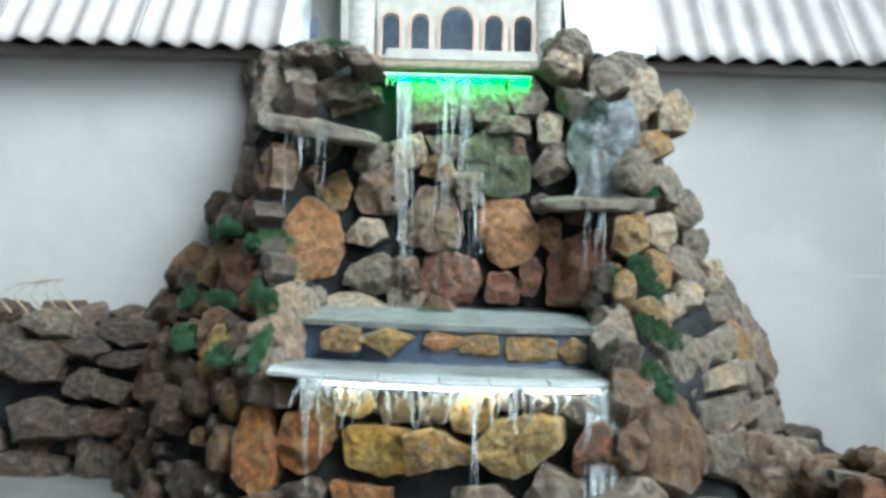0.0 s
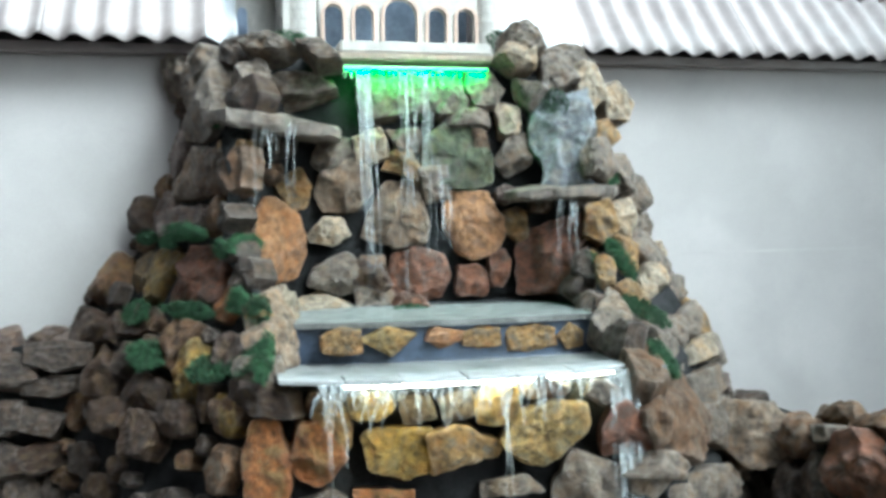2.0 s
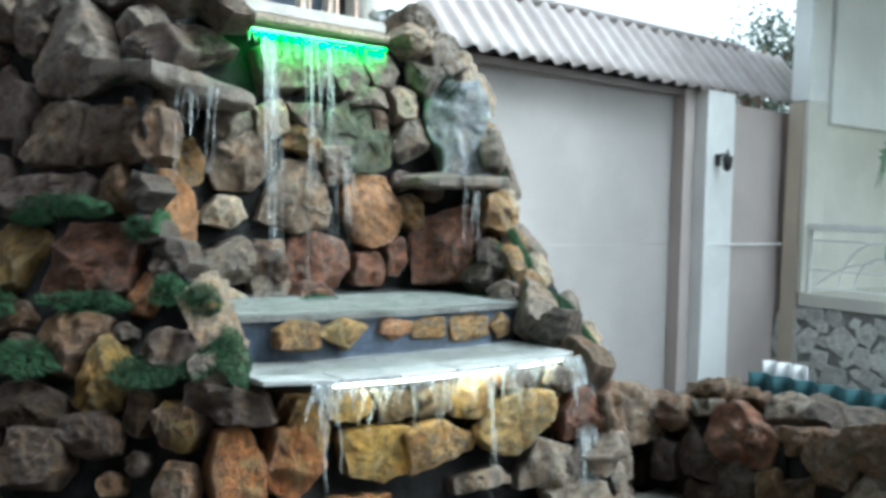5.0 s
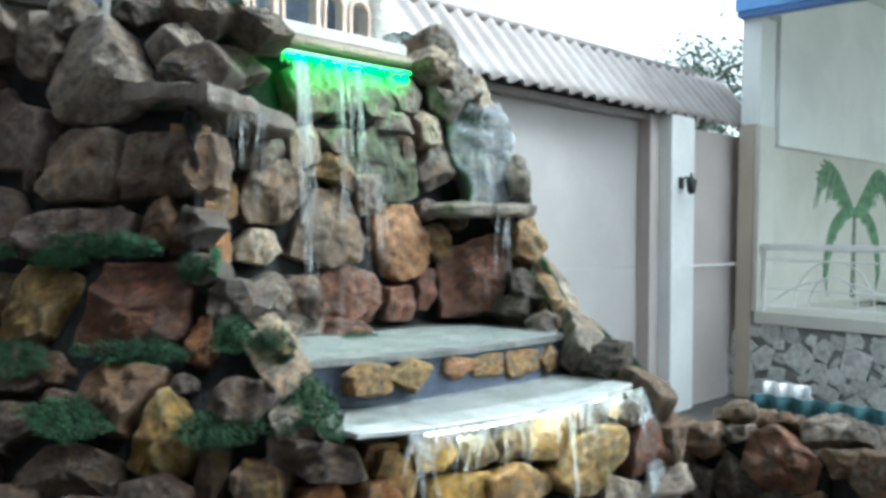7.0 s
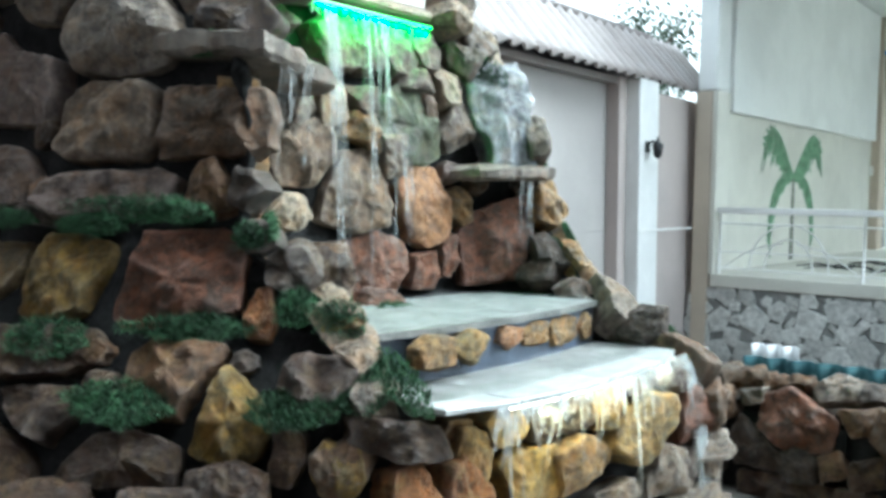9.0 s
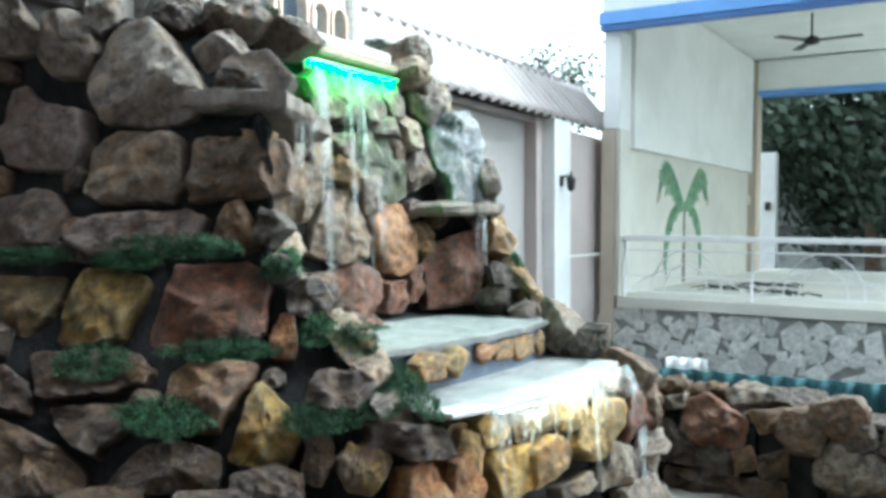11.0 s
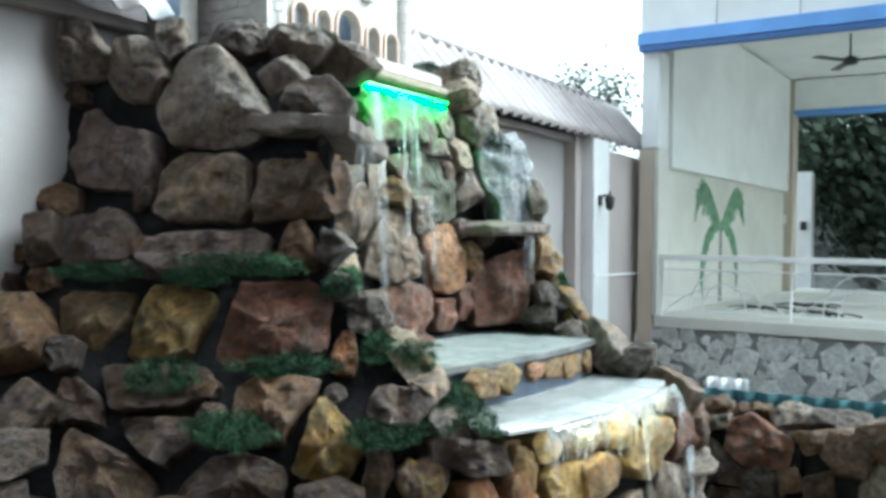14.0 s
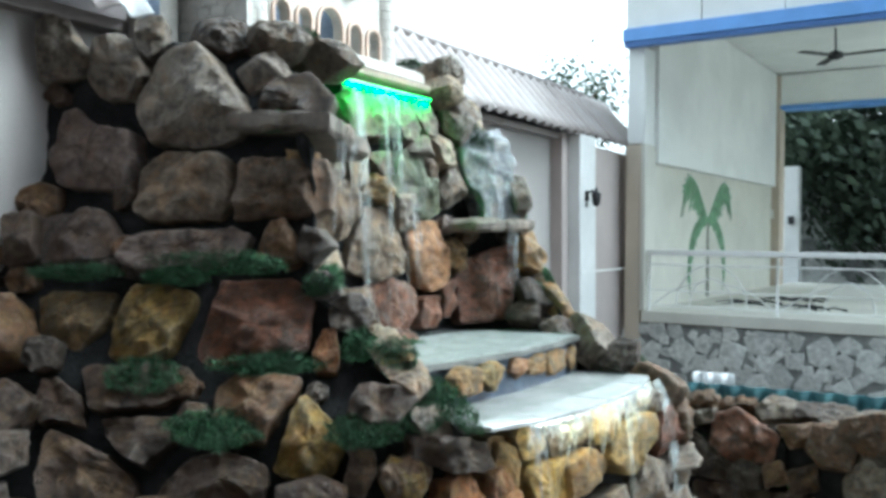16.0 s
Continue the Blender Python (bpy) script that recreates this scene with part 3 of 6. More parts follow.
def stone_mesh(kind, seed):
    """One rough broken boulder of unit size: a many-cornered block with split faces and chipped edges."""
    rnd = random.Random(seed * 7 + 3)
    n = rnd.choice((4, 5, 5, 6, 6, 7))
    turn = rnd.uniform(0, 6.28)
    bm = bmesh.new()
    lean = Vector((rnd.uniform(-0.3, 0.3), rnd.uniform(-0.3, 0.3)))
    for i in range(n):
        a = turn + (i + rnd.uniform(-0.22, 0.22)) * 2 * math.pi / n
        p = Vector((math.cos(a), math.sin(a)))
        m = max(abs(p.x), abs(p.y))
        p = p.lerp(p / m, 0.7) * rnd.uniform(0.92, 1.08) * 0.5
        bm.verts.new((p.x * 0.98, p.y * 0.98, -0.7))
        bm.verts.new((p.x, p.y, 0.30 + rnd.uniform(-0.2, 0.25)))
        q = p * rnd.uniform(0.76, 0.95)
        bm.verts.new((q.x, q.y, 0.82 + rnd.uniform(-0.15, 0.15) + q.dot(lean)))
    for i in range(3):
        q = Vector((rnd.uniform(-0.22, 0.22), rnd.uniform(-0.22, 0.22)))
        bm.verts.new((q.x, q.y, 1.0 + rnd.uniform(-0.08, 0.12) + q.dot(lean)))
    r = bmesh.ops.convex_hull(bm, input=bm.verts[:])
    bmesh.ops.delete(bm, geom=list({v for v in r["geom_interior"] if isinstance(v, bmesh.types.BMVert)}), context="VERTS")
    bmesh.ops.dissolve_limit(bm, angle_limit=radians(9), verts=bm.verts[:], edges=bm.edges[:])
    bmesh.ops.bevel(bm, geom=bm.edges[:], offset=0.022, segments=1, affect="EDGES", clamp_overlap=True)
    bmesh.ops.triangulate(bm, faces=bm.faces[:])
    for _ in range(4):
        long = [e for e in bm.edges if e.calc_length() > 0.075 and max(v.co.z for v in e.verts) > -0.3]
        if not long:
            break
        bmesh.ops.subdivide_edges(bm, edges=long, cuts=1)
        bmesh.ops.triangulate(bm, faces=bm.faces[:])
    off = Vector((seed * 1.7, seed * 0.6, seed * 2.3))
    for v in bm.verts:
        c = v.co
        if c.z < -0.5:
            continue
        k = Vector((c.x, c.y, c.z * 0.35))
        ridge = 1 - 2 * abs(noise.noise(k * 3.4 + off))
        w = noise.noise_vector(k * 7.5 + off)
        f = noise.noise_vector(k * 17 + off)
        d = Vector((c.x * 1.2, c.y * 1.2, 0.6)).normalized()
        v.co += Vector((d.x * 0.016 * ridge, d.y * 0.016 * ridge, d.z * 0.07 * ridge)) + Vector((w.x * 0.02, w.y * 0.02, w.z * 0.08)) + Vector((f.x * 0.013, f.y * 0.013, f.z * 0.06))
    bmesh.ops.recalc_face_normals(bm, faces=bm.faces[:])
    bm.normal_update()
    for f in bm.faces:
        f.smooth = True
    for e in bm.edges:
        if len(e.link_faces) == 2 and e.calc_face_angle(0) > radians(34):
            e.smooth = False
    return mesh_of("stone", bm, STONE[kind])


STONE_MESHES = {}


def stone(x, y, z, w, h, nx, ny, nz, roll, kind, seed=0, d=0.0, parent=None):
    """A stone set in the mound: its centre on the face, width, height, the way it faces and its turn."""
    key = (kind, seed % 9)
    if key not in STONE_MESHES:
        STONE_MESHES[key] = stone_mesh(kind, seed % 9 + 11 * sorted(STONE).index(kind))
    ob = new("stone", STONE_MESHES[key])
    ob.parent = parent or _fountain
    nrm = Vector((nx, ny, nz)).normalized()
    u = Vector((0, 0, 1)).cross(nrm)
    u = u.normalized() if u.length > 0.1 else Vector((1, 0, 0))
    v = nrm.cross(u)
    q = Matrix((u, v, nrm)).transposed().to_4x4()
    d = d or 0.22 * min(w, h) + 0.02
    ob.matrix_basis = Matrix.Translation((x, y, z)) @ q @ pose(0, 0, 0, 0, 0, roll) @ Matrix.Diagonal((w, h, d, 1))
    return ob

# low wall round the basin, and the heap beside the mound
_basin_wall = thing("basin_wall", "low wall of dark mortar and brown boulders round the basin", "wall")
_bm = bmesh.new()
for _i in range(13):
    _y0, _y1 = 4.75 - 0.32 * _i, 4.75 - 0.32 * (_i + 1)
    _w = 0.03 * noise.noise(Vector((0, _y0 * 2, 0)))
    box(1.67 + _w, 2.0 + _w, _y1, _y0 + 0.02, 0, 0.48 + 0.03 * noise.noise(Vector((3, _y0 * 3, 0))), 0.03, _bm)
part("wall_core", _bm, M_MORTAR, _basin_wall)
_heap = thing("stone_heap", "heap of grey boulders against the wall beside the mound", "stones")
part("heap_core", box(-4.38, -1.7, 5.26, 5.69, 0.0, 0.90, 0.05), M_MORTAR, _heap)

# stones of the face, the tier and the front
stone(-0.700, 4.377, 1.082, 0.245, 0.362, 0.99, -0.16, -0.06, 20, "pale", 4)
stone(0.779, 4.378, 1.184, 0.215, 0.159, -0.78, -0.07, 0.62, 0, "dark", 8)
stone(0.778, 3.839, 0.981, 0.241, 0.191, -0.90, -0.29, 0.32, 0, "dark", 8)
stone(1.231, 4.544, 1.351, 0.179, 0.313, 0.37, -0.66, 0.66, 0, "grey", 3)
stone(0.973, 4.538, 1.835, 0.255, 0.254, 0.69, -0.69, 0.21, 0, "grey", 2)
stone(1.158, 4.686, 1.779, 0.227, 0.229, 0.56, -0.77, 0.31, 0, "grey", 5)
stone(1.266, 5.000, 2.196, 0.241, 0.284, 0.40, -0.90, 0.18, 0, "pale", 5)
stone(1.084, 5.000, 2.263, 0.237, 0.383, 0.40, -0.90, 0.18, 0, "pale", 1)
stone(1.268, 4.750, 1.654, 0.228, 0.231, 0.40, -0.90, 0.18, 0, "grey", 2)
stone(0.434, 4.846, 2.243, 0.226, 0.247, -0.11, -0.94, 0.33, 0, "grey", 5)
stone(0.065, 4.879, 2.218, 0.343, 0.287, -0.11, -0.94, 0.33, 0, "grey", 8)
stone(-0.128, 4.881, 2.183, 0.267, 0.271, -0.02, -0.99, 0.13, 0, "grey", 0)
stone(0.243, 4.852, 2.198, 0.269, 0.254, -0.11, -0.94, 0.33, 0, "grey", 5)
stone(0.122, 4.773, 1.734, 0.184, 0.220, -0.11, -0.99, 0.03, 0, "grey", 8)
stone(0.587, 3.618, 0.803, 0.171, 0.115, -0.29, -0.95, 0.09, 0, "grey", 7)
stone(-0.977, 3.985, 0.501, 0.173, 0.216, -0.74, -0.65, 0.17, 0, "brown", 3)
stone(0.619, 3.544, 0.286, 0.339, 0.193, -0.26, -0.94, 0.21, 0, "grey", 0)
stone(-0.790, 3.815, 0.248, 0.253, 0.277, 0.00, -0.98, 0.22, 0, "brown", 6)
stone(0.014, 3.683, 0.220, 0.433, 0.195, -0.23, -0.95, 0.21, 0, "dark", 1)
stone(-0.411, 3.783, 0.200, 0.439, 0.224, -0.23, -0.95, 0.21, 0, "brown", 2)
stone(0.338, 3.601, 0.207, 0.314, 0.221, -0.23, -0.95, 0.21, 0, "grey", 5)
# stones in the tier's riser
stone(-0.462, 4.075, 1.014, 0.196, 0.137, 0.00, -1.00, 0.00, 0, "tan", 2, d=0.05)
stone(-0.250, 4.075, 1.008, 0.263, 0.150, 0.00, -1.00, 0.00, 0, "yellow", 7, d=0.05)
stone(0.008, 4.075, 1.016, 0.205, 0.120, 0.00, -1.00, 0.00, 0, "orange", 1, d=0.05)
stone(0.175, 4.075, 1.010, 0.201, 0.121, 0.00, -1.00, 0.00, 0, "tan", 2, d=0.05)
stone(0.415, 4.075, 0.995, 0.258, 0.155, 0.00, -1.00, 0.00, 0, "tan", 7, d=0.05)
stone(0.615, 4.075, 0.992, 0.148, 0.143, 0.00, -1.00, 0.00, 0, "tan", 4, d=0.05)
# stones of the flank, the low ones of a darker kind to paint shade
stone(-0.383, 4.918, 2.414, 0.306, 0.145, -0.02, -0.99, 0.13, 0, "pale", 8)
stone(-1.526, 5.290, 1.165, 0.158, 0.152, -0.84, -0.42, 0.36, 0, "dark", 2)
stone(-1.178, 4.278, 0.670, 0.256, 0.180, -0.76, -0.54, 0.36, 0, "umber", 2)
stone(-1.518, 4.760, 0.608, 0.354, 0.219, -0.82, -0.45, 0.34, 0, "umber", 7)
stone(-1.572, 5.507, 1.242, 0.353, 0.330, -0.72, -0.26, 0.64, 0, "deepbrown", 5)
stone(-1.687, 5.291, 0.934, 0.321, 0.335, -0.78, -0.44, 0.44, 0, "umber", 1)
stone(-1.320, 4.414, 0.576, 0.297, 0.241, -0.76, -0.54, 0.36, 0, "umber", 5)
# basin wall
stone(1.660, 3.408, 0.229, 0.241, 0.211, -0.99, -0.05, 0.15, 0, "dark", 0, parent=_basin_wall)
stone(1.660, 2.941, 0.448, 0.302, 0.250, -0.99, -0.05, 0.15, 0, "brown", 2, parent=_basin_wall)
stone(1.660, 2.748, 0.539, 0.337, 0.266, -0.99, -0.05, 0.15, 0, "brown", 6, parent=_basin_wall)
stone(1.660, 2.689, 0.270, 0.363, 0.328, -0.99, -0.05, 0.15, 0, "grey", 2, parent=_basin_wall)
stone(2.166, 3.772, 0.490, 0.289, 0.225, -0.29, -0.05, 0.96, 0, "brown", 1, parent=_basin_wall)
stone(2.096, 3.508, 0.490, 0.313, 0.192, -0.29, -0.05, 0.96, 0, "brown", 6, parent=_basin_wall)
stone(2.256, 3.306, 0.490, 0.311, 0.309, -0.29, -0.05, 0.96, 0, "dark", 5, parent=_basin_wall)
stone(2.040, 3.005, 0.490, 0.343, 0.336, -0.29, -0.05, 0.96, 0, "dark", 2, parent=_basin_wall)
stone(2.041, 2.774, 0.490, 0.298, 0.295, -0.29, -0.05, 0.96, 0, "grey", 3, parent=_basin_wall)
stone(2.428, 3.989, 0.490, 0.166, 0.221, -0.29, -0.05, 0.96, 0, "grey", 2, parent=_basin_wall)
# heap beside the mound
stone(-1.838, 5.200, 0.855, 0.368, 0.184, 0.00, -0.97, 0.24, 0, "dark", 2, parent=_heap)
stone(-2.072, 5.200, 0.768, 0.295, 0.146, 0.00, -0.97, 0.24, 0, "dark", 4, parent=_heap)
stone(-1.870, 5.200, 0.689, 0.309, 0.124, 0.00, -0.97, 0.24, 0, "dark", 8, parent=_heap)
stone(-2.109, 5.200, 0.531, 0.236, 0.196, 0.00, -0.97, 0.24, 0, "dark", 8, parent=_heap)
stone(-1.917, 5.200, 0.503, 0.258, 0.218, 0.00, -0.97, 0.24, 0, "dark", 3, parent=_heap)
stone(-1.965, 5.200, 0.315, 0.384, 0.195, 0.00, -0.97, 0.24, 0, "umber", 7, parent=_heap)
stone(-2.030, 5.200, 0.093, 0.229, 0.294, 0.00, -0.97, 0.24, 0, "dark", 4, parent=_heap)
stone(-1.834, 5.200, 0.030, 0.296, 0.401, 0.00, -0.97, 0.24, 0, "dark", 7, parent=_heap)
stone(-2.128, 5.200, -0.090, 0.259, 0.214, 0.00, -0.97, 0.24, 0, "dark", 0, parent=_heap)
stone(-2.133, 5.200, 0.317, 0.222, 0.216, 0.00, -0.97, 0.24, 0, "dark", 6, parent=_heap)
stone(-2.405, 5.200, 0.664, 0.405, 0.255, 0.00, -0.97, 0.24, 0, "dark", 7, parent=_heap)
stone(-2.368, 5.200, 0.328, 0.443, 0.288, 0.00, -0.97, 0.24, 0, "dark", 6, parent=_heap)
stone(-2.398, 5.200, -0.047, 0.444, 0.357, 0.00, -0.97, 0.24, 0, "dark", 1, parent=_heap)
stone(-2.307, 5.200, 0.903, 0.331, 0.184, 0.00, -0.97, 0.24, 0, "grey", 3, parent=_heap)

# ---- split stones set in the mortar ----

PLACED = []


def cut_stone(kind, at, facing, outline, d=0.05, parent=None):
    """A split stone set in mortar: where it sits, the way it faces, its outline in centimetres and how far it stands out."""
    rnd = random.Random(int(1000 * abs(at[0]) + 7919 * at[1] + 313 * at[2]))
    pts = [Vector((x / 100, y / 100)) for x, y in outline]
    ctr = sum(pts, Vector((0, 0))) / len(pts)
    pts = [p + (p - ctr).normalized() * (0.021 if at[0] > -0.9 else 0.007) for p in pts]
    soft = []
    for i, p in enumerate(pts):
        q, r = pts[i - 1], pts[(i + 1) % len(pts)]
        soft += [p.lerp(q, 0.07), p.lerp(r, 0.07)]
    loop = list(zip(soft, soft[1:] + soft[:1]))
    length = sum((b - a).length for a, b in loop)
    area = 0.5 * abs(sum(a.x * b.y - a.y * b.x for a, b in loop))
    size = math.sqrt(area)
    n = int(min(72, max(26, length / 0.015)))
    off = Vector((rnd.uniform(-50, 50), rnd.uniform(-50, 50), rnd.uniform(-50, 50)))
    ring, run, k = [], 0.0, 0
    for a, b in loop:
        seg = (b - a).length
        while k < n and k * length / n <= run + seg:
            p = a.lerp(b, (k * length / n - run) / max(seg, 1e-6))
            w = noise.noise_vector(Vector((p.x, p.y, 0)) * 16 + off) * 0.010 + noise.noise_vector(Vector((p.x, p.y, 0)) * 45 + off) * 0.006
            ring.append(p + Vector((w.x, w.y)))
            k += 1
        run += seg
    d = min(d, 0.3 * size + 0.01)
    tilt = Vector((rnd.uniform(-0.10, 0.10), rnd.uniform(-0.14, 0.04)))
    splits = []
    for _ in range(rnd.randint(3, 5)):
        a = rnd.uniform(0, 6.28)
        splits.append((Vector((math.cos(a), math.sin(a))), rnd.uniform(0.06, 0.34) * size, rnd.uniform(0.2, 0.75)))

    def height(p):
        q = p - ctr
        z = d + tilt.dot(q)
        for way, start, slope in splits:
            z = min(z, d - slope * (q.dot(way) - start))
        c = Vector((p.x, p.y, 0))
        ridge = 1 - 2 * abs(noise.noise(c * 9 + off))
        z += 0.013 * ridge + 0.013 * noise.noise(c * 20 + off) + 0.008 * noise.noise(c * 55 + off)
        return max(z, 0.25 * d)

    bm = bmesh.new()
    rows = []
    steps = ((1.0, None, -0.11), (1.01, 0.1, 0.0), (0.99, 0.7, 0.0), (0.955, 0.96, 0.0), (0.87, 1, 0.0), (0.75, 1, 0.0), (0.62, 1, 0.0), (0.48, 1, 0.0), (0.33, 1, 0.0), (0.17, 1, 0.0))
    for s, share, z in steps:
        row = []
        for p in ring:
            q = ctr + (p - ctr) * s
            row.append(bm.verts.new((q.x, q.y, z if share is None else height(q) * share)))
        rows.append(row)
    m = len(ring)
    for r0, r1 in zip(rows, rows[1:]):
        for i in range(m):
            bm.faces.new((r0[i], r0[(i + 1) % m], r1[(i + 1) % m], r1[i]))
    mid = bm.verts.new((ctr.x, ctr.y, height(ctr)))
    for i in range(m):
        bm.faces.new((rows[-1][i], rows[-1][(i + 1) % m], mid))
    bm.normal_update()
    for f in bm.faces:
        f.smooth = True
    for e in bm.edges:
        if len(e.link_faces) == 2 and e.calc_face_angle(0) > radians(30):
            e.smooth = False
    ob = new("stone", mesh_of("stone", bm, STONE[kind]))
    ob.parent = parent or _fountain
    nrm = Vector(facing).normalized()
    u = Vector((0, 0, 1)).cross(nrm).normalized()
    ob.matrix_basis = Matrix.Translation(Vector(at) - 0.6 * d * nrm) @ Matrix((u, nrm.cross(u), nrm)).transposed().to_4x4()
    if parent is None:
        PLACED.append((Vector(at), 1.05 * math.sqrt(area / math.pi)))
    return ob


# stones of the long flank; low rows take darker kinds to paint its shade
cut_stone("grey", (-1.22, 5.59, 2.42), (-0.75, -0.65, 0.10), [(-9, -15), (8, -12), (13, -6), (3, 10), (-4, 13), (-10, 10)], d=0.09)
cut_stone("grey", (-1.14, 5.35, 2.32), (-0.96, -0.25, 0.15), [(-15, -3), (-8, -12), (7, -13), (14, -4), (11, 6), (1, 14), (-11, 13)])
cut_stone("grey", (-1.08, 5.21, 2.45), (-0.80, -0.60, 0.10), [(-5, -6), (0, -10), (6, -4), (6, 7), (-1, 8), (-6, 5)], d=0.08)
cut_stone("grey", (-1.07, 4.97, 2.15), (-0.95, -0.28, 0.16), [(-28, 1), (-18, -16), (7, -18), (18, -15), (24, -7), (16, 6), (-3, 27), (-17, 23)], d=0.07)
cut_stone("purple", (-1.20, 5.45, 1.99), (-0.96, -0.23, 0.16), [(-18, -6), (-12, -17), (22, -20), (26, -7), (22, 5), (-1, 9), (-9, 17), (-16, 16), (-18, 3)])
cut_stone("brownpale", (-1.13, 4.96, 1.81), (-0.93, -0.29, 0.22), [(-21, -10), (-13, -14), (14, -13), (19, -7), (18, 10), (13, 13), (-11, 15), (-21, 8)])
cut_stone("brown", (-0.98, 4.58, 1.80), (-0.85, -0.52, 0.08), [(-19, -5), (-18, -12), (11, -11), (18, -8), (19, 2), (16, 11), (-11, 12), (-16, 11)])
cut_stone("purple", (-1.30, 5.38, 1.63), (-0.87, -0.30, 0.38), [(-15, -13), (14, -11), (18, -1), (9, 10), (-6, 9), (-21, 6)])
cut_stone("purple", (-1.17, 4.89, 1.57), (-0.89, -0.35, 0.28), [(-19, -10), (5, -8), (20, -3), (23, 6), (15, 8), (7, 7), (-24, 5), (-30, -5)])
cut_stone("deepbrown", (-1.00, 4.59, 1.59), (-0.88, -0.45, 0.16), [(-6, 0), (-9, -10), (8, -8), (7, 0), (3, 9), (-3, 8)])
cut_stone("dark", (-0.95, 4.46, 1.58), (-0.91, -0.41, 0.05), [(-5, -5), (0, -7), (7, 0), (2, 5), (-4, 7)])
cut_stone("olivebrown", (-1.40, 5.27, 1.30), (-0.81, -0.33, 0.48), [(-11, -12), (5, -13), (9, -8), (14, 1), (14, 11), (-12, 12), (-18, 9)])
cut_stone("olive", (-1.30, 4.97, 1.29), (-0.85, -0.32, 0.41), [(-14, 1), (-15, -12), (-12, -15), (7, -14), (11, -11), (17, 9), (15, 12), (0, 17), (-9, 14)], d=0.07)
cut_stone("deepred", (-1.11, 4.62, 1.27), (-0.77, -0.59, 0.26), [(-15, 7), (-20, -9), (-20, -12), (-12, -15), (1, -12), (20, -10), (22, 4), (24, 12), (13, 19), (-12, 18)], d=0.07)
cut_stone("rust", (-0.96, 4.38, 1.17), (-0.73, -0.59, 0.35), [(-5, 0), (-5, -7), (2, -9), (5, -4), (3, 9), (-1, 10)])
cut_stone("umber", (-1.56, 5.15, 1.00), (-0.76, -0.40, 0.51), [(-6, -7), (0, -6), (11, -8), (8, 1), (-2, 10), (-10, 10)])
cut_stone("umber", (-1.42, 4.93, 1.06), (-0.80, -0.39, 0.44), [(-14, -8), (-8, -9), (11, -7), (23, 0), (20, 8), (-12, 9), (-21, 7)])
cut_stone("umber", (-1.45, 4.82, 0.90), (-0.79, -0.43, 0.44), [(-14, 0), (-6, -8), (1, -11), (14, 1), (15, 5), (6, 7), (-17, 6)])
cut_stone("deepbrown", (-1.21, 4.53, 1.01), (-0.70, -0.50, 0.52), [(-13, 1), (-13, -10), (4, -14), (7, -9), (16, 5), (18, 9), (-6, 11), (-12, 7)])
cut_stone("olive", (-1.14, 4.33, 0.86), (-0.78, -0.55, 0.29), [(-8, 2), (-12, -8), (-9, -10), (2, -13), (10, -9), (13, -2), (10, 6), (-1, 18), (-4, 17)])
cut_stone("umber", (-1.59, 4.98, 0.80), (-0.81, -0.46, 0.35), [(-13, -14), (19, -13), (18, -5), (8, 4), (-1, 7), (-14, 13), (-17, 9)])
cut_stone("umber", (-1.35, 4.56, 0.76), (-0.76, -0.56, 0.34), [(-22, -9), (15, -9), (17, -2), (16, 4), (1, 9), (-8, 7), (-18, 0)])
cut_stone("brown", (-0.95, 4.02, 0.75), (-0.80, -0.57, 0.17), [(-9, -2), (-6, -7), (6, -6), (8, 0), (7, 5), (1, 7), (-7, 3)])
cut_stone("umber", (-1.04, 4.16, 0.76), (-0.80, -0.57, 0.17), [(-6, -7), (0, -9), (5, -1), (4, 7), (-5, 9)])
cut_stone("umber", (-0.95, 4.15, 0.99), (-0.63, -0.49, 0.61), [(-11, -2), (-4, -7), (6, -9), (14, 1), (13, 5), (-6, 9), (-10, 3)])
cut_stone("brownpale", (-0.83, 4.07, 1.06), (-0.51, -0.46, 0.72), [(-5, -1), (0, -7), (6, -1), (5, 6), (-6, 3)])
cut_stone("grey", (-0.87, 3.98, 0.94), (-0.64, -0.51, 0.58), [(-5, 0), (-2, -6), (8, -8), (5, 2), (-1, 8), (-5, 5)])
cut_stone("umber", (-0.84, 3.89, 0.82), (-0.59, -0.80, 0.09), [(-14, -1), (-1, -5), (16, -7), (12, 2), (0, 4), (-13, 7)])
cut_stone("deepbrown", (-0.57, 3.88, 0.76), (-0.06, -0.99, 0.10), [(-7, -4), (4, -6), (8, 5), (-4, 6)])
cut_stone("umber", (-0.24, 4.78, 1.26), (-0.37, -0.93, 0.00), [(-13, -2), (8, -8), (12, -5), (5, 9), (-11, 7)])
cut_stone("red", (-0.04, 4.72, 1.11), (-0.47, -0.65, 0.60), [(-13, -2), (5, -5), (12, -2), (8, 3), (-12, 6)])
cut_stone("olive", (-0.81, 4.16, 1.14), (-0.72, -0.59, 0.36), [(-5, -2), (3, -1), (5, 1), (2, 2), (-6, 1)])
cut_stone("grey", (-0.63, 4.84, 2.25), (-0.26, -0.92, 0.30), [(-22, -7), (11, -4), (24, 0), (16, 7), (0, 6), (-25, -1)])
cut_stone("brownpale", (-0.70, 4.17, 1.09), (0.80, -0.37, 0.47), [(-8, 2), (-13, -16), (-1, -17), (9, 0), (15, 17), (-2, 15)])
cut_stone("tan", (-0.77, 4.59, 1.28), (0.86, -0.41, 0.31), [(-7, -3), (5, -9), (10, -3), (0, 9), (-9, 6)])
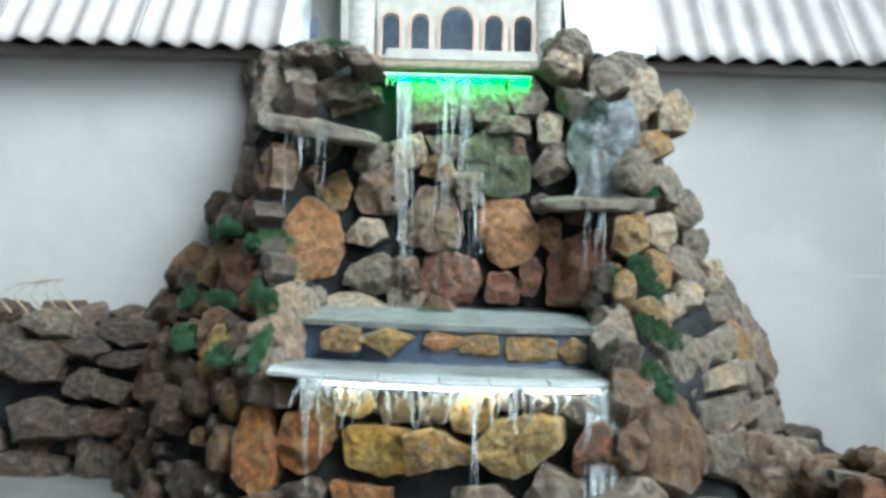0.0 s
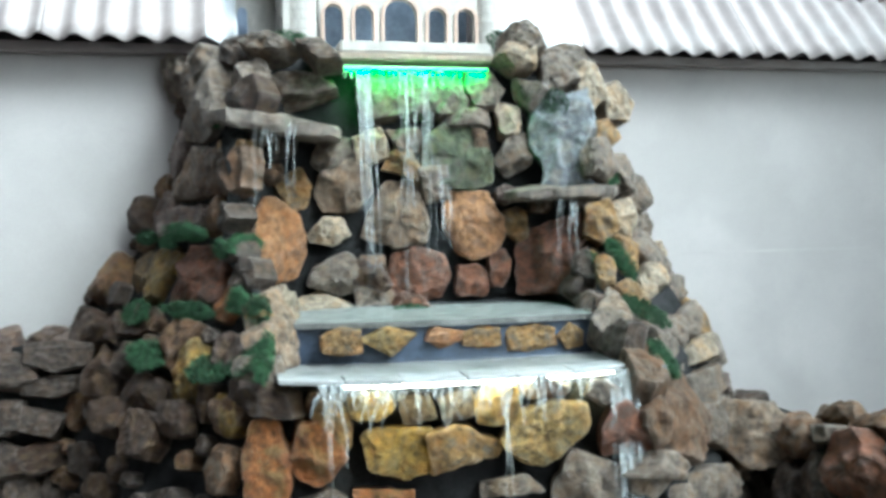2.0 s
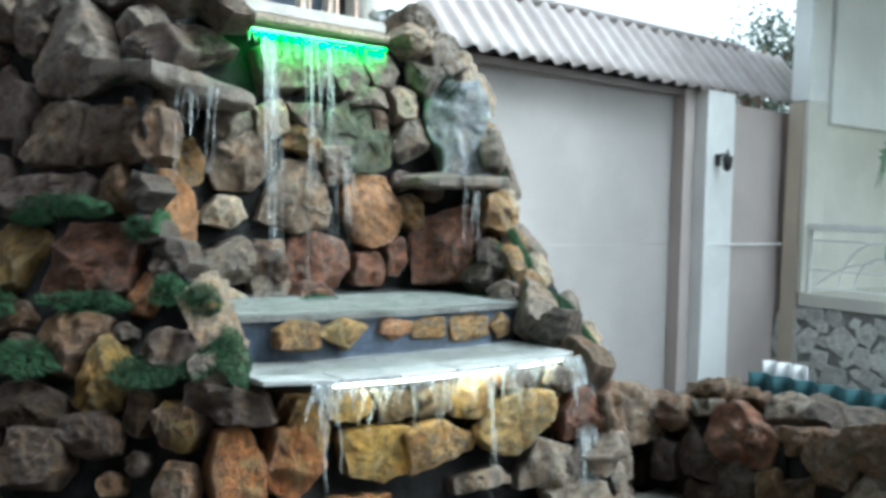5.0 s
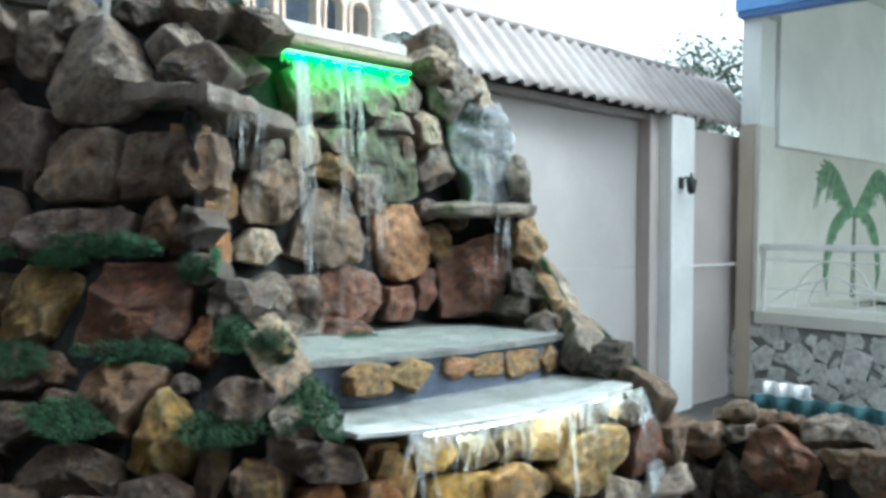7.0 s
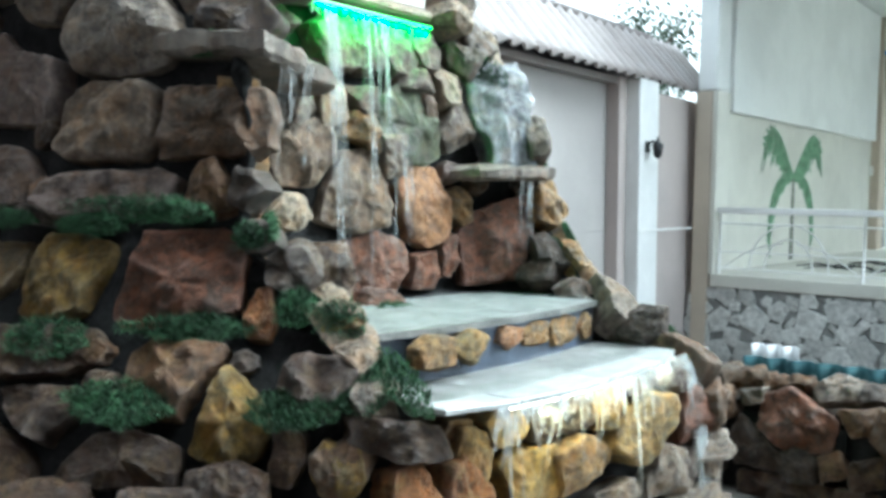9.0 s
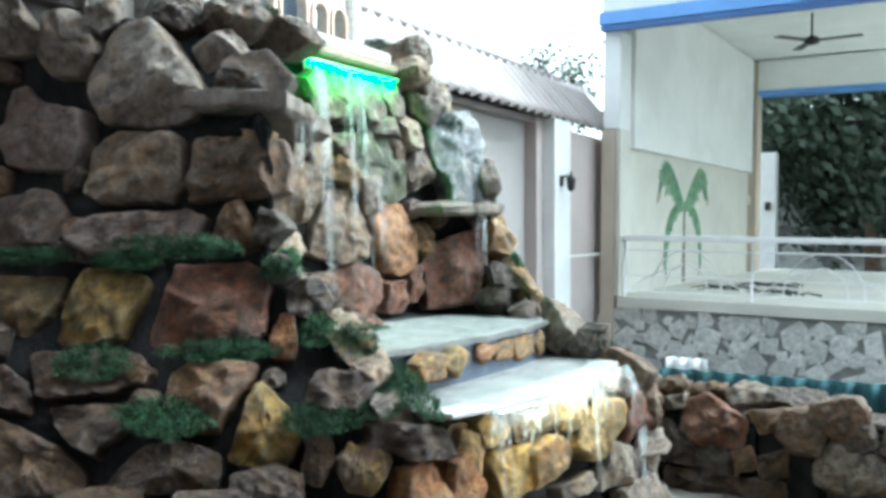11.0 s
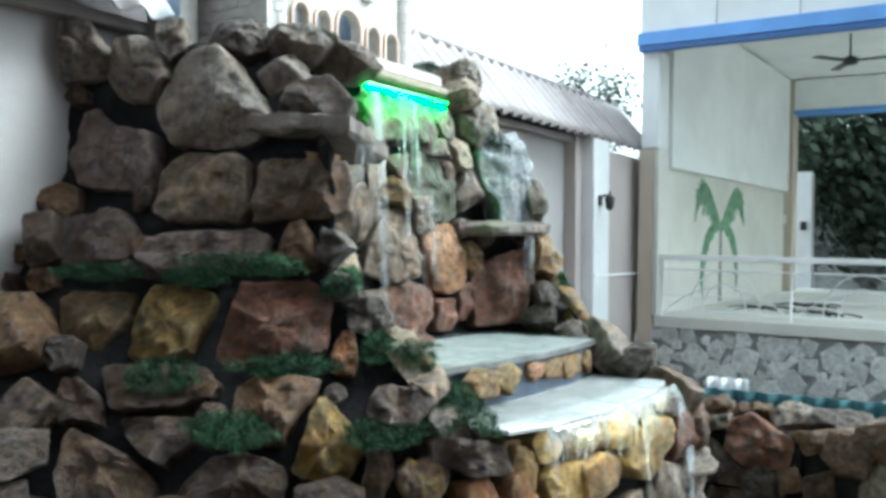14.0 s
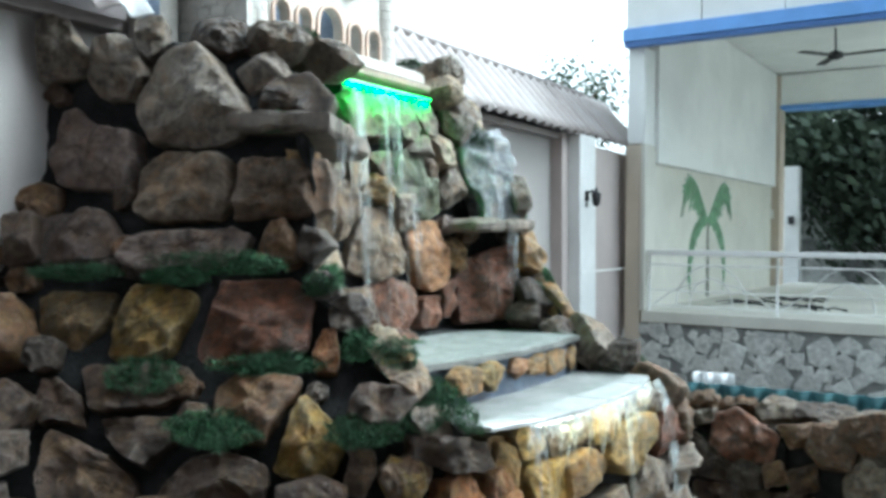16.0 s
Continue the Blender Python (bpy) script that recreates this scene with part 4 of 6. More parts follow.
cut_stone("olive", (-0.97, 4.03, 0.72), (-0.80, -0.57, 0.17), [(-5, -6), (3, -9), (9, -2), (6, 9), (-5, 9), (-8, 0)])
cut_stone("umber", (-1.46, 5.53, 1.61), (-0.78, -0.59, 0.20), [(-4, -12), (7, -8), (4, 11), (-8, 9)])
# stones of the face behind the fall
cut_stone("orange", (-0.69, 4.75, 1.43), (0.62, -0.78, 0.01), [(-18, -8), (-3, -19), (13, -16), (17, -4), (13, 14), (-3, 24), (-17, 9)])
cut_stone("pale", (-0.43, 4.81, 1.49), (-0.13, -0.99, 0.03), [(-8, -4), (2, -6), (10, -2), (7, 6), (-2, 6), (-9, -1)])
cut_stone("brownpale", (-0.34, 4.81, 1.73), (-0.12, -0.99, 0.03), [(-10, -12), (5, -12), (13, -3), (12, 9), (5, 14), (-11, 6), (-14, -3)])
cut_stone("tan", (-0.59, 4.84, 1.71), (0.17, -0.98, 0.01), [(-3, -9), (4, -8), (7, 2), (3, 11), (-11, 3)])
cut_stone("tan", (-0.81, 4.56, 1.83), (0.81, -0.59, -0.04), [(-8, -11), (6, -10), (7, 0), (5, 11), (-9, 9)])
cut_stone("pale", (-0.19, 4.80, 1.93), (-0.11, -0.99, 0.11), [(-3, -8), (8, -4), (7, 5), (4, 10), (-9, 5), (-7, -7)])
cut_stone("tan", (-0.02, 4.77, 1.83), (-0.11, -0.99, 0.06), [(-2, -2), (6, -8), (9, -4), (3, 7), (-5, 8), (-11, -1)])
cut_stone("brownpale", (-0.07, 4.77, 1.55), (-0.12, -0.99, 0.03), [(-18, -9), (-1, -13), (14, -12), (16, -3), (11, 20), (-6, 18), (-16, -2)])
cut_stone("green", (0.26, 4.74, 1.87), (-0.11, -0.99, 0.09), [(-9, -13), (5, -16), (18, -12), (18, 0), (8, 16), (-5, 18), (-17, 11), (-18, -4)])
cut_stone("orange", (0.32, 4.72, 1.51), (-0.12, -0.99, 0.03), [(-13, -1), (-6, -13), (1, -18), (15, -11), (19, 0), (8, 17), (-10, 17), (-13, 10)])
cut_stone("tan", (0.57, 4.69, 1.52), (-0.11, -0.99, 0.06), [(-5, -3), (1, -9), (5, -6), (4, 5), (0, 7), (-5, 5)])
cut_stone("red", (0.05, 4.75, 1.26), (-0.13, -0.99, -0.00), [(-17, -7), (-3, -13), (9, -12), (15, 0), (11, 9), (-1, 13), (-14, 10)])
cut_stone("red", (0.33, 4.71, 1.22), (-0.13, -0.99, -0.00), [(-9, -7), (6, -8), (8, 1), (2, 7), (-7, 6)])
cut_stone("red", (0.47, 4.69, 1.28), (-0.13, -0.99, 0.00), [(-4, -8), (2, -9), (5, 3), (2, 9), (-5, 6)])
cut_stone("deepred", (0.72, 4.55, 1.36), (-0.57, -0.81, 0.14), [(-18, -21), (7, -19), (11, -7), (17, 10), (14, 21), (-12, 12), (-20, 3)])
cut_stone("grey", (-0.38, 4.80, 1.26), (-0.13, -0.99, -0.01), [(0, -9), (13, -7), (11, 5), (3, 11), (-12, 4), (-15, -5)])
cut_stone("pale", (-0.47, 4.79, 1.11), (0.03, -0.62, 0.79), [(-12, -6), (6, -6), (17, 0), (3, 10), (-15, 3)])
cut_stone("grey", (-0.19, 4.78, 1.15), (-0.12, -0.96, 0.26), [(-9, -6), (12, -4), (6, 4), (-9, 5)])
cut_stone("brown", (-0.19, 4.78, 1.30), (-0.13, -0.99, -0.00), [(-2, -5), (5, -5), (4, 5), (-7, 5)])
cut_stone("grey", (-0.40, 4.82, 1.90), (-0.12, -0.99, 0.07), [(-10, -4), (-5, -8), (10, -2), (10, 7), (-5, 7)])
cut_stone("grey", (0.33, 4.76, 2.09), (-0.07, -0.96, 0.26), [(-9, -4), (11, -4), (9, 5), (-12, 3)])
cut_stone("grey", (0.00, 4.78, 1.97), (-0.11, -0.98, 0.14), [(-3, -5), (7, -5), (6, 5), (-11, 5)])
cut_stone("brown", (0.39, 4.74, 1.97), (-0.11, -0.99, 0.12), [(-2, -3), (4, -6), (2, 3), (-4, 6)])
# stones of the flank beside the chute
cut_stone("tan", (0.93, 4.40, 1.52), (-0.20, -0.96, 0.20), [(-7, -5), (0, -10), (8, -3), (5, 11), (-7, 7)])
cut_stone("pale", (1.12, 4.53, 1.54), (0.58, -0.78, 0.24), [(-8, -4), (1, -10), (8, -2), (7, 10), (-8, 6)])
cut_stone("tan", (1.10, 4.43, 1.37), (0.49, -0.69, 0.53), [(-7, -8), (2, -10), (9, 0), (3, 11), (-6, 8)])
cut_stone("tan", (0.87, 4.25, 1.30), (-0.14, -0.59, 0.79), [(-3, 4), (-3, -10), (4, -8), (5, 0), (-3, 15)])
cut_stone("dark", (0.81, 4.36, 1.33), (-0.47, -0.39, 0.79), [(-3, -7), (11, -10), (-2, 10), (-7, 8)])
cut_stone("grey", (0.79, 3.95, 1.09), (-0.11, -0.68, 0.73), [(-8, -8), (8, -12), (9, -6), (2, 19), (-1, 11), (-10, -3)])
cut_stone("brown", (0.81, 3.64, 0.91), (0.05, -0.50, 0.87), [(-11, -9), (-5, -15), (4, -9), (9, 5), (9, 17), (-5, 13)])
cut_stone("pale", (1.26, 4.44, 1.26), (0.43, -0.68, 0.60), [(-13, -9), (-1, -9), (7, 0), (9, 11), (-2, 8)])
cut_stone("grey", (1.08, 4.08, 0.99), (0.43, -0.60, 0.67), [(-8, -8), (1, -21), (12, -3), (2, 19), (-6, 14)])
cut_stone("grey", (1.19, 4.17, 1.00), (0.40, -0.62, 0.67), [(-10, -3), (2, -11), (14, 1), (6, 7), (-12, 7)])
cut_stone("grey", (1.37, 4.28, 1.01), (0.44, -0.69, 0.58), [(-9, -4), (0, -9), (8, -2), (9, 10), (-7, 4)])
cut_stone("tan", (1.55, 4.54, 0.99), (0.53, -0.62, 0.58), [(-6, 1), (-9, -15), (5, -10), (8, 10), (1, 14)])
cut_stone("pale", (1.38, 4.14, 0.88), (0.60, -0.67, 0.43), [(-16, -4), (9, -5), (16, 0), (7, 6), (-14, 3)])
cut_stone("brown", (1.02, 3.71, 0.69), (0.66, -0.71, 0.25), [(-17, 3), (-19, -15), (-2, -23), (17, -12), (17, 0), (13, 13), (3, 18), (-10, 16)])
cut_stone("grey", (1.34, 4.03, 0.72), (0.59, -0.76, 0.28), [(-16, -3), (-7, -9), (19, -4), (19, 8), (-14, 7)])
cut_stone("pale", (1.13, 4.29, 1.19), (0.40, -0.72, 0.57), [(-5, -6), (3, -4), (6, 7), (-4, 4)])
cut_stone("tan", (1.02, 4.20, 1.15), (0.40, -0.72, 0.57), [(-1, -8), (6, -7), (3, 9), (-8, 6)])
cut_stone("grey", (1.40, 4.91, 1.48), (0.50, -0.84, 0.20), [(-7, -9), (9, -6), (7, 7), (-9, 7)])
cut_stone("pale", (1.54, 4.95, 1.30), (0.50, -0.84, 0.20), [(-5, -9), (5, -7), (6, 9), (-6, 7)])
cut_stone("grey", (1.36, 3.98, 0.54), (0.67, -0.72, 0.20), [(-17, -5), (7, -13), (23, -2), (10, 10), (-20, 10)])
cut_stone("grey", (1.43, 4.56, 1.15), (0.49, -0.67, 0.56), [(-10, -7), (4, -5), (11, 7), (-5, 6)])
cut_stone("tan", (1.12, 4.76, 2.01), (0.54, -0.71, 0.44), [(-3, -8), (15, -2), (17, 10), (-10, 5), (-18, -4)])
cut_stone("pale", (1.05, 4.83, 2.28), (0.30, -0.95, 0.10), [(-9, -13), (-4, -17), (13, 1), (8, 13), (0, 14), (-7, 3)], d=0.07)
cut_stone("pale", (1.20, 4.86, 2.16), (0.30, -0.95, 0.10), [(-4, -6), (4, -4), (4, 7), (-4, 3)], d=0.07)
cut_stone("grey", (0.87, 4.80, 2.36), (0.10, -0.83, 0.55), [(-10, -13), (10, -6), (9, 12), (-9, 9)])
cut_stone("grey", (0.65, 4.74, 2.22), (-0.52, -0.83, 0.20), [(-6, -2), (3, -9), (11, 3), (-7, 8)])
cut_stone("pale", (0.55, 4.76, 2.08), (-0.10, -0.95, 0.31), [(-4, -8), (5, -8), (6, 7), (-6, 10)])
cut_stone("grey", (0.58, 4.71, 1.89), (-0.16, -0.98, 0.08), [(-11, -3), (-5, -11), (7, -5), (10, 10), (-2, 10)])
cut_stone("grey", (-0.79, 4.77, 2.32), (0.18, -0.86, 0.48), [(-6, -7), (7, -5), (6, 8), (-7, 4)])
cut_stone("grey", (-0.53, 4.88, 2.21), (0.06, -0.99, 0.11), [(-8, -8), (13, -1), (15, 8), (-5, 9), (-14, -7)])
_chute = cut_stone("bluegrey", (0.80, 4.60, 1.97), (-0.42, -0.86, 0.27), [(-17, -2), (-9, -14), (-10, -27), (2, -25), (16, -26), (11, -4), (16, 7), (12, 27), (2, 23), (-8, 26), (-16, 17)], d=0.05)
_chute.name = "water_chute"
_wet = new("chute_water", _chute.data.copy())
_wet.data.materials[0] = M_CHUTE
_wet.matrix_basis = _chute.matrix_basis @ pose(0, 0, 0.012)
tagged(_wet, "pale water film running over the broad rock chute", "water", kind="stuff")
# stones of the front below the marble edge
cut_stone("brown", (-0.97, 4.03, 0.72), (-0.72, -0.67, 0.19), [(-5, -5), (3, -9), (9, 0), (2, 10), (-9, 5)])
cut_stone("rust", (-0.81, 3.83, 0.54), (-0.18, -0.97, 0.15), [(-7, -11), (1, -18), (8, -13), (9, 2), (3, 19), (-6, 18), (-8, 3)])
cut_stone("rust", (-0.60, 3.82, 0.58), (-0.01, -0.99, 0.10), [(-8, -7), (-1, -12), (6, -9), (11, -2), (7, 7), (1, 13), (-6, 11), (-10, 0)])
cut_stone("tan", (-0.52, 3.84, 0.69), (-0.08, -0.99, 0.10), [(-1, -3), (3, -12), (6, -6), (5, 7), (-5, 11), (-8, 3)])
cut_stone("yellow", (-0.37, 3.82, 0.78), (-0.24, -0.97, 0.09), [(-6, -5), (2, -6), (8, -2), (6, 5), (-1, 7), (-9, 2)])
cut_stone("olive", (-0.28, 3.77, 0.58), (-0.24, -0.97, 0.09), [(-9, -6), (3, -10), (15, -7), (14, 9), (-10, 9), (-13, 5)])
cut_stone("tan", (0.01, 3.70, 0.59), (-0.24, -0.97, 0.09), [(-13, -10), (5, -3), (12, -3), (14, 1), (-3, 9), (-15, 6)])
cut_stone("yellow", (0.14, 3.68, 0.77), (-0.24, -0.97, 0.09), [(-7, -7), (3, -7), (8, -2), (7, 7), (-2, 9), (-9, 1)])
cut_stone("yellow", (0.33, 3.61, 0.65), (-0.24, -0.97, 0.09), [(-10, -10), (-1, -12), (5, -8), (17, 3), (16, 11), (2, 12), (-10, 8), (-18, -3)])
cut_stone("brown", (0.34, 3.65, 0.83), (-0.24, -0.97, 0.09), [(-6, -3), (6, -3), (10, 1), (-1, 4), (-9, 1)])
cut_stone("deepred", (0.65, 3.54, 0.65), (-0.28, -0.96, 0.08), [(-8, -9), (2, -7), (10, -7), (9, 3), (1, 12), (-5, 9), (-8, -1)])
cut_stone("brown", (0.78, 3.50, 0.69), (0.03, -0.99, 0.10), [(-4, -1), (-2, -10), (4, -7), (5, 3), (2, 10), (-5, 4)])
cut_stone("rust", (-0.33, 3.76, 0.39), (-0.23, -0.95, 0.21), [(-9, -4), (11, -3), (10, 3), (-12, 4)])
cut_stone("grey", (0.18, 3.65, 0.43), (-0.23, -0.95, 0.20), [(-10, -4), (14, -2), (6, 4), (-10, 2)])
cut_stone("dark", (0.58, 3.55, 0.46), (-0.26, -0.96, 0.14), [(-7, -4), (8, -3), (6, 6), (-7, 0)])
cut_stone("grey", (0.83, 3.48, 0.50), (0.47, -0.87, 0.18), [(6, -5), (10, -1), (1, 6), (-16, 0)])
cut_stone("dark", (-0.57, 3.80, 0.38), (-0.03, -0.98, 0.22), [(6, -4), (8, 1), (1, 5), (-16, -2)])
cut_stone("dark", (-0.18, 3.78, 0.76), (-0.24, -0.97, 0.09), [(-4, -6), (7, -4), (5, 4), (-7, 5)])
cut_stone("dark", (-0.02, 3.74, 0.76), (-0.24, -0.97, 0.09), [(-4, -6), (6, -3), (5, 6), (-7, 4)])
cut_stone("brownpale", (1.56, 3.96, 0.47), (-0.25, -0.96, 0.15), [(-7, -15), (15, -13), (19, 1), (7, 13), (-14, 16), (-20, -3)], d=0.08, parent=_basin_wall)
cut_stone("grey", (0.50, 3.57, 0.45), (-0.26, -0.95, 0.15), [(-13, -7), (11, -8), (14, -3), (8, 7), (-7, 12), (-13, -2)])
cut_stone("grey", (0.74, 3.51, 0.47), (-0.18, -0.97, 0.15), [(-7, -5), (3, -8), (9, -1), (3, 9), (-7, 5)])
cut_stone("grey", (1.19, 3.77, 0.31), (0.33, -0.89, 0.30), [(-20, -3), (13, -11), (21, -1), (4, 8), (-15, 6)])
# stones of the basin wall
cut_stone("red", (1.63, 3.42, 0.45), (-0.99, -0.05, 0.15), [(-16, -4), (-3, -14), (16, -12), (19, 3), (-3, 15), (-14, 11)], parent=_basin_wall)
cut_stone("dark", (1.60, 3.59, 0.30), (-0.99, -0.05, 0.15), [(-13, 0), (-10, -8), (14, -10), (17, -6), (-1, 8), (-9, 15)], parent=_basin_wall)
cut_stone("brown", (1.62, 3.80, 0.49), (-0.99, -0.05, 0.15), [(-7, -5), (1, -8), (9, -2), (4, 9), (-8, 6)], parent=_basin_wall)
cut_stone("deepbrown", (1.65, 3.10, 0.49), (-0.99, -0.05, 0.15), [(-5, -6), (8, -5), (7, 7), (-11, 4)], parent=_basin_wall)
cut_stone("deepbrown", (1.61, 3.23, 0.26), (-0.99, -0.05, 0.15), [(-3, -7), (7, -2), (2, 7), (-6, 3)], parent=_basin_wall)
cut_stone("umber", (1.62, 3.08, 0.25), (-0.99, -0.05, 0.15), [(-6, -8), (7, -4), (6, 9), (-7, 3)], parent=_basin_wall)
cut_stone("dark", (1.58, 3.81, 0.25), (-0.99, -0.05, 0.15), [(-5, -10), (5, -8), (6, 8), (-6, 10)], parent=_basin_wall)
cut_stone("umber", (1.58, 3.50, 0.11), (-0.99, -0.05, 0.15), [(-16, -9), (16, -5), (15, 8), (-16, 6)], parent=_basin_wall)
cut_stone("umber", (1.59, 3.17, 0.08), (-0.99, -0.05, 0.15), [(-15, -10), (15, -6), (14, 8), (-15, 8)], parent=_basin_wall)
cut_stone("grey", (1.80, 3.25, 0.61), (-0.60, -0.05, 0.80), [(-7, -9), (8, -5), (11, 6), (-1, 8), (-11, 0)], d=0.04, parent=_basin_wall)
cut_stone("brown", (1.79, 3.71, 0.63), (-0.60, -0.05, 0.80), [(-8, -6), (11, -2), (8, 6), (-11, 2)], d=0.04, parent=_basin_wall)
cut_stone("deepbrown", (1.80, 3.49, 0.62), (-0.60, -0.05, 0.80), [(-10, -4), (9, -2), (11, 4), (-11, 3)], d=0.04, parent=_basin_wall)
cut_stone("grey", (1.64, 3.63, 0.55), (-0.99, -0.05, 0.15), [(-3, -4), (4, -2), (4, 4), (-5, 2)], parent=_basin_wall)
cut_stone("dark", (1.81, 3.08, 0.61), (-0.60, -0.05, 0.80), [(-6, -6), (6, -5), (5, 7), (-5, 5)], d=0.04, parent=_basin_wall)

# ---- small stones that fill the joints ----


def fill_stones(count, z0, z1, lo, hi, seed, sides=(0, 0, 1, 1, 2, 3, 4, 5, 5, 6, 6)):
    """Small stones where the large ones leave room on the mound."""
    rnd = random.Random(seed)
    taken = [(o.matrix_basis.translation.copy(), 0.5 * max(o.matrix_basis.to_scale()[0], o.matrix_basis.to_scale()[1])) for o in _fountain.children if o.name.startswith("stone") and o.matrix_basis.to_scale()[0] < 0.99] + PLACED
    made = tries = 0
    while made < count and tries < count * 60:
        tries += 1
        z = rnd.uniform(z0, z1)
        s = section(z)
        i = rnd.choice(sides)
        t = rnd.random()
        a, b = Vector((*s[i], z)), Vector((*s[i + 1], z))
        p = a.lerp(b, t)
        if (0.86 < z < 1.14 and -0.7 < p.x < 0.74) or (0.58 < p.x < 1.0 and 1.66 < z < 2.3):
            continue
        w = rnd.uniform(lo, hi)
        if any((p - q).length < r * 1.05 + w * 0.52 for q, r in taken):
            continue
        d = b - a
        n = Vector((d.y, -d.x, 0)).normalized()
        n.z = 0.15 if z > 1.2 else 0.3
        k = rnd.randint(5, 7)
        turn, flat = rnd.uniform(0, 6.28), rnd.uniform(0.65, 1.0)
        ring = [(50 * w * rnd.uniform(0.85, 1.15) * math.cos(turn + 6.283 * j / k), 50 * w * flat * rnd.uniform(0.85, 1.15) * math.sin(turn + 6.283 * j / k)) for j in range(k)]
        # the left side draws darker kinds, so its shade sits in the colour
        kinds = ("dark", "umber", "umber", "dark", "deepbrown") if p.x < -0.8 else ("grey", "brown", "dark", "grey", "brownpale", "purple")
        cut_stone(rnd.choice(kinds), tuple(p), tuple(n), ring, 0.035)
        taken.append((p, w * 0.5))
        made += 1


fill_stones(60, 0.02, 2.35, 0.24, 0.40, 2, (0, 0, 1, 6))
fill_stones(40, 0.02, 0.52, 0.17, 0.28, 9, (2, 3, 3, 4))
fill_stones(40, 0.04, 0.46, 0.12, 0.19, 11, (3, 3, 4))
fill_stones(50, 0.02, 2.35, 0.15, 0.22, 3)
fill_stones(80, 0.02, 2.38, 0.08, 0.13, 4)

# rocks on the crown, beside and before the model castle
random.seed(21)
stone(-0.46, 4.76, 2.40, 0.26, 0.15, -0.1, -1, 0.3, -4, "grey", 4, d=0.12)
stone(-0.70, 4.84, 2.43, 0.28, 0.12, -0.6, -1, 0.6, 4, "grey", 5, d=0.12)
stone(0.66, 4.86, 2.50, 0.22, 0.22, 0.2, -1, 0.4, 10, "grey", 1, d=0.14)
stone(0.60, 4.80, 2.40, 0.24, 0.16, 0.2, -1, 0.3, -10, "pale", 6, d=0.10)
stone(0.95, 5.10, 2.42, 0.34, 0.24, 0.3, -1, 0.4, 0, "grey", 3, d=0.16)
stone(1.10, 5.20, 2.34, 0.24, 0.34, 0.5, -1, 0.2, 15, "pale", 7, d=0.14)
stone(-0.84, 5.05, 2.42, 0.24, 0.20, -0.5, -1, 0.5, 0, "dark", 2, d=0.12)



def slab(points, z, thick, seed, bend=0.0):
    """A rough flat stone slab from its outline."""
    bm = bmesh.new()
    n = len(points)
    ctr = Vector((sum(p[0] for p in points) / n, sum(p[1] for p in points) / n, 0))
    dense = []
    for i in range(n):
        a, b = Vector((*points[i], 0)), Vector((*points[(i + 1) % n], 0))
        for k in range(5):
            p = a.lerp(b, k / 5)
            dense.append(p + noise.noise_vector(p * 9 + Vector((seed, 0, 0))) * 0.05)
    rings = []
    for s, dz in ((0.92, -thick * 1.2), (1.0, -thick * 0.9), (1.01, -thick * 0.15), (0.97, 0.0), (0.6, 0.012), (0.2, 0.01)):
        ring = []
        for p in dense:
            q = ctr + (p - ctr) * s
            w = noise.noise(q * 13 + Vector((0, seed, dz * 40))) * thick * 0.35
            ring.append(bm.verts.new((q.x, q.y, z + dz + w + bend * (q.x - ctr.x))))
        rings.append(ring)
    m = len(dense)
    for r0, r1 in zip(rings, rings[1:]):
        for k in range(m):
            f = bm.faces.new((r0[k], r0[(k + 1) % m], r1[(k + 1) % m], r1[k]))
            f.smooth = False
    bm.faces.new(rings[0][::-1])
    bm.faces.new(rings[-1])
    bmesh.ops.recalc_face_normals(bm, faces=bm.faces[:])
    return bm


# ledges that the side streams run over
part("ledge", slab([(-1.04, 4.66), (-0.92, 4.39), (-0.76, 4.42), (-0.60, 4.50), (-0.37, 4.60), (-0.36, 4.95), (-1.02, 5.0)], 2.06, 0.06, 3, -0.12), STONE["grey"], _fountain, "grey flat ledge stone")
part("ledge", slab([(0.50, 4.52), (0.72, 4.44), (1.04, 4.44), (1.06, 4.55), (1.02, 4.80), (0.50, 4.85)], 1.70, 0.05, 8, 0.02), STONE["grey"], _fountain, "grey flat ledge stone")

# ---- tiers ----


def plank(front, back, z0, z1, bm=None):
    """A slab between a front line and a back line of points."""
    bm = bm or bmesh.new()
    lo = [bm.verts.new((x, y, z0)) for x, y in front + back[::-1]]
    hi = [bm.verts.new((x, y, z1)) for x, y in front + back[::-1]]
    n = len(lo)
    bm.faces.new(lo[::-1])
    bm.faces.new(hi)
    for i in range(n):
        bm.faces.new((lo[i], lo[(i + 1) % n], hi[(i + 1) % n], hi[i]))
    bmesh.ops.recalc_face_normals(bm, faces=bm.faces[:])
    return bm


M_TIER = mat("dark_blue_wet_mortar", (0.045, 0.062, 0.095), 0.35, var=0.4, scale=9, bump=0.4, bump_scale=50)
M_TIERTOP = mat("wet_grey_basin_mortar", (0.13, 0.13, 0.122), 0.5, var=0.35, scale=9, bump=0.3, bump_scale=50)
_front = [(-0.66, 4.16), (-0.35, 4.08), (0.0, 4.03), (0.35, 4.02), (0.73, 4.04)]
_backl = [(-0.66, 4.90), (-0.35, 4.90), (0.0, 4.90), (0.35, 4.90), (0.73, 4.80)]
part("upper_tier", plank([(x, y + 0.02) for x, y in _front], _backl, 0.88, 1.065), M_TIER, _fountain, "dark blue wet mortar riser of the upper tier")
part("tier_lip", plank(_front, _backl, 1.067, 1.092), M_TIERTOP, _fountain, "wet grey lip of the upper tier")
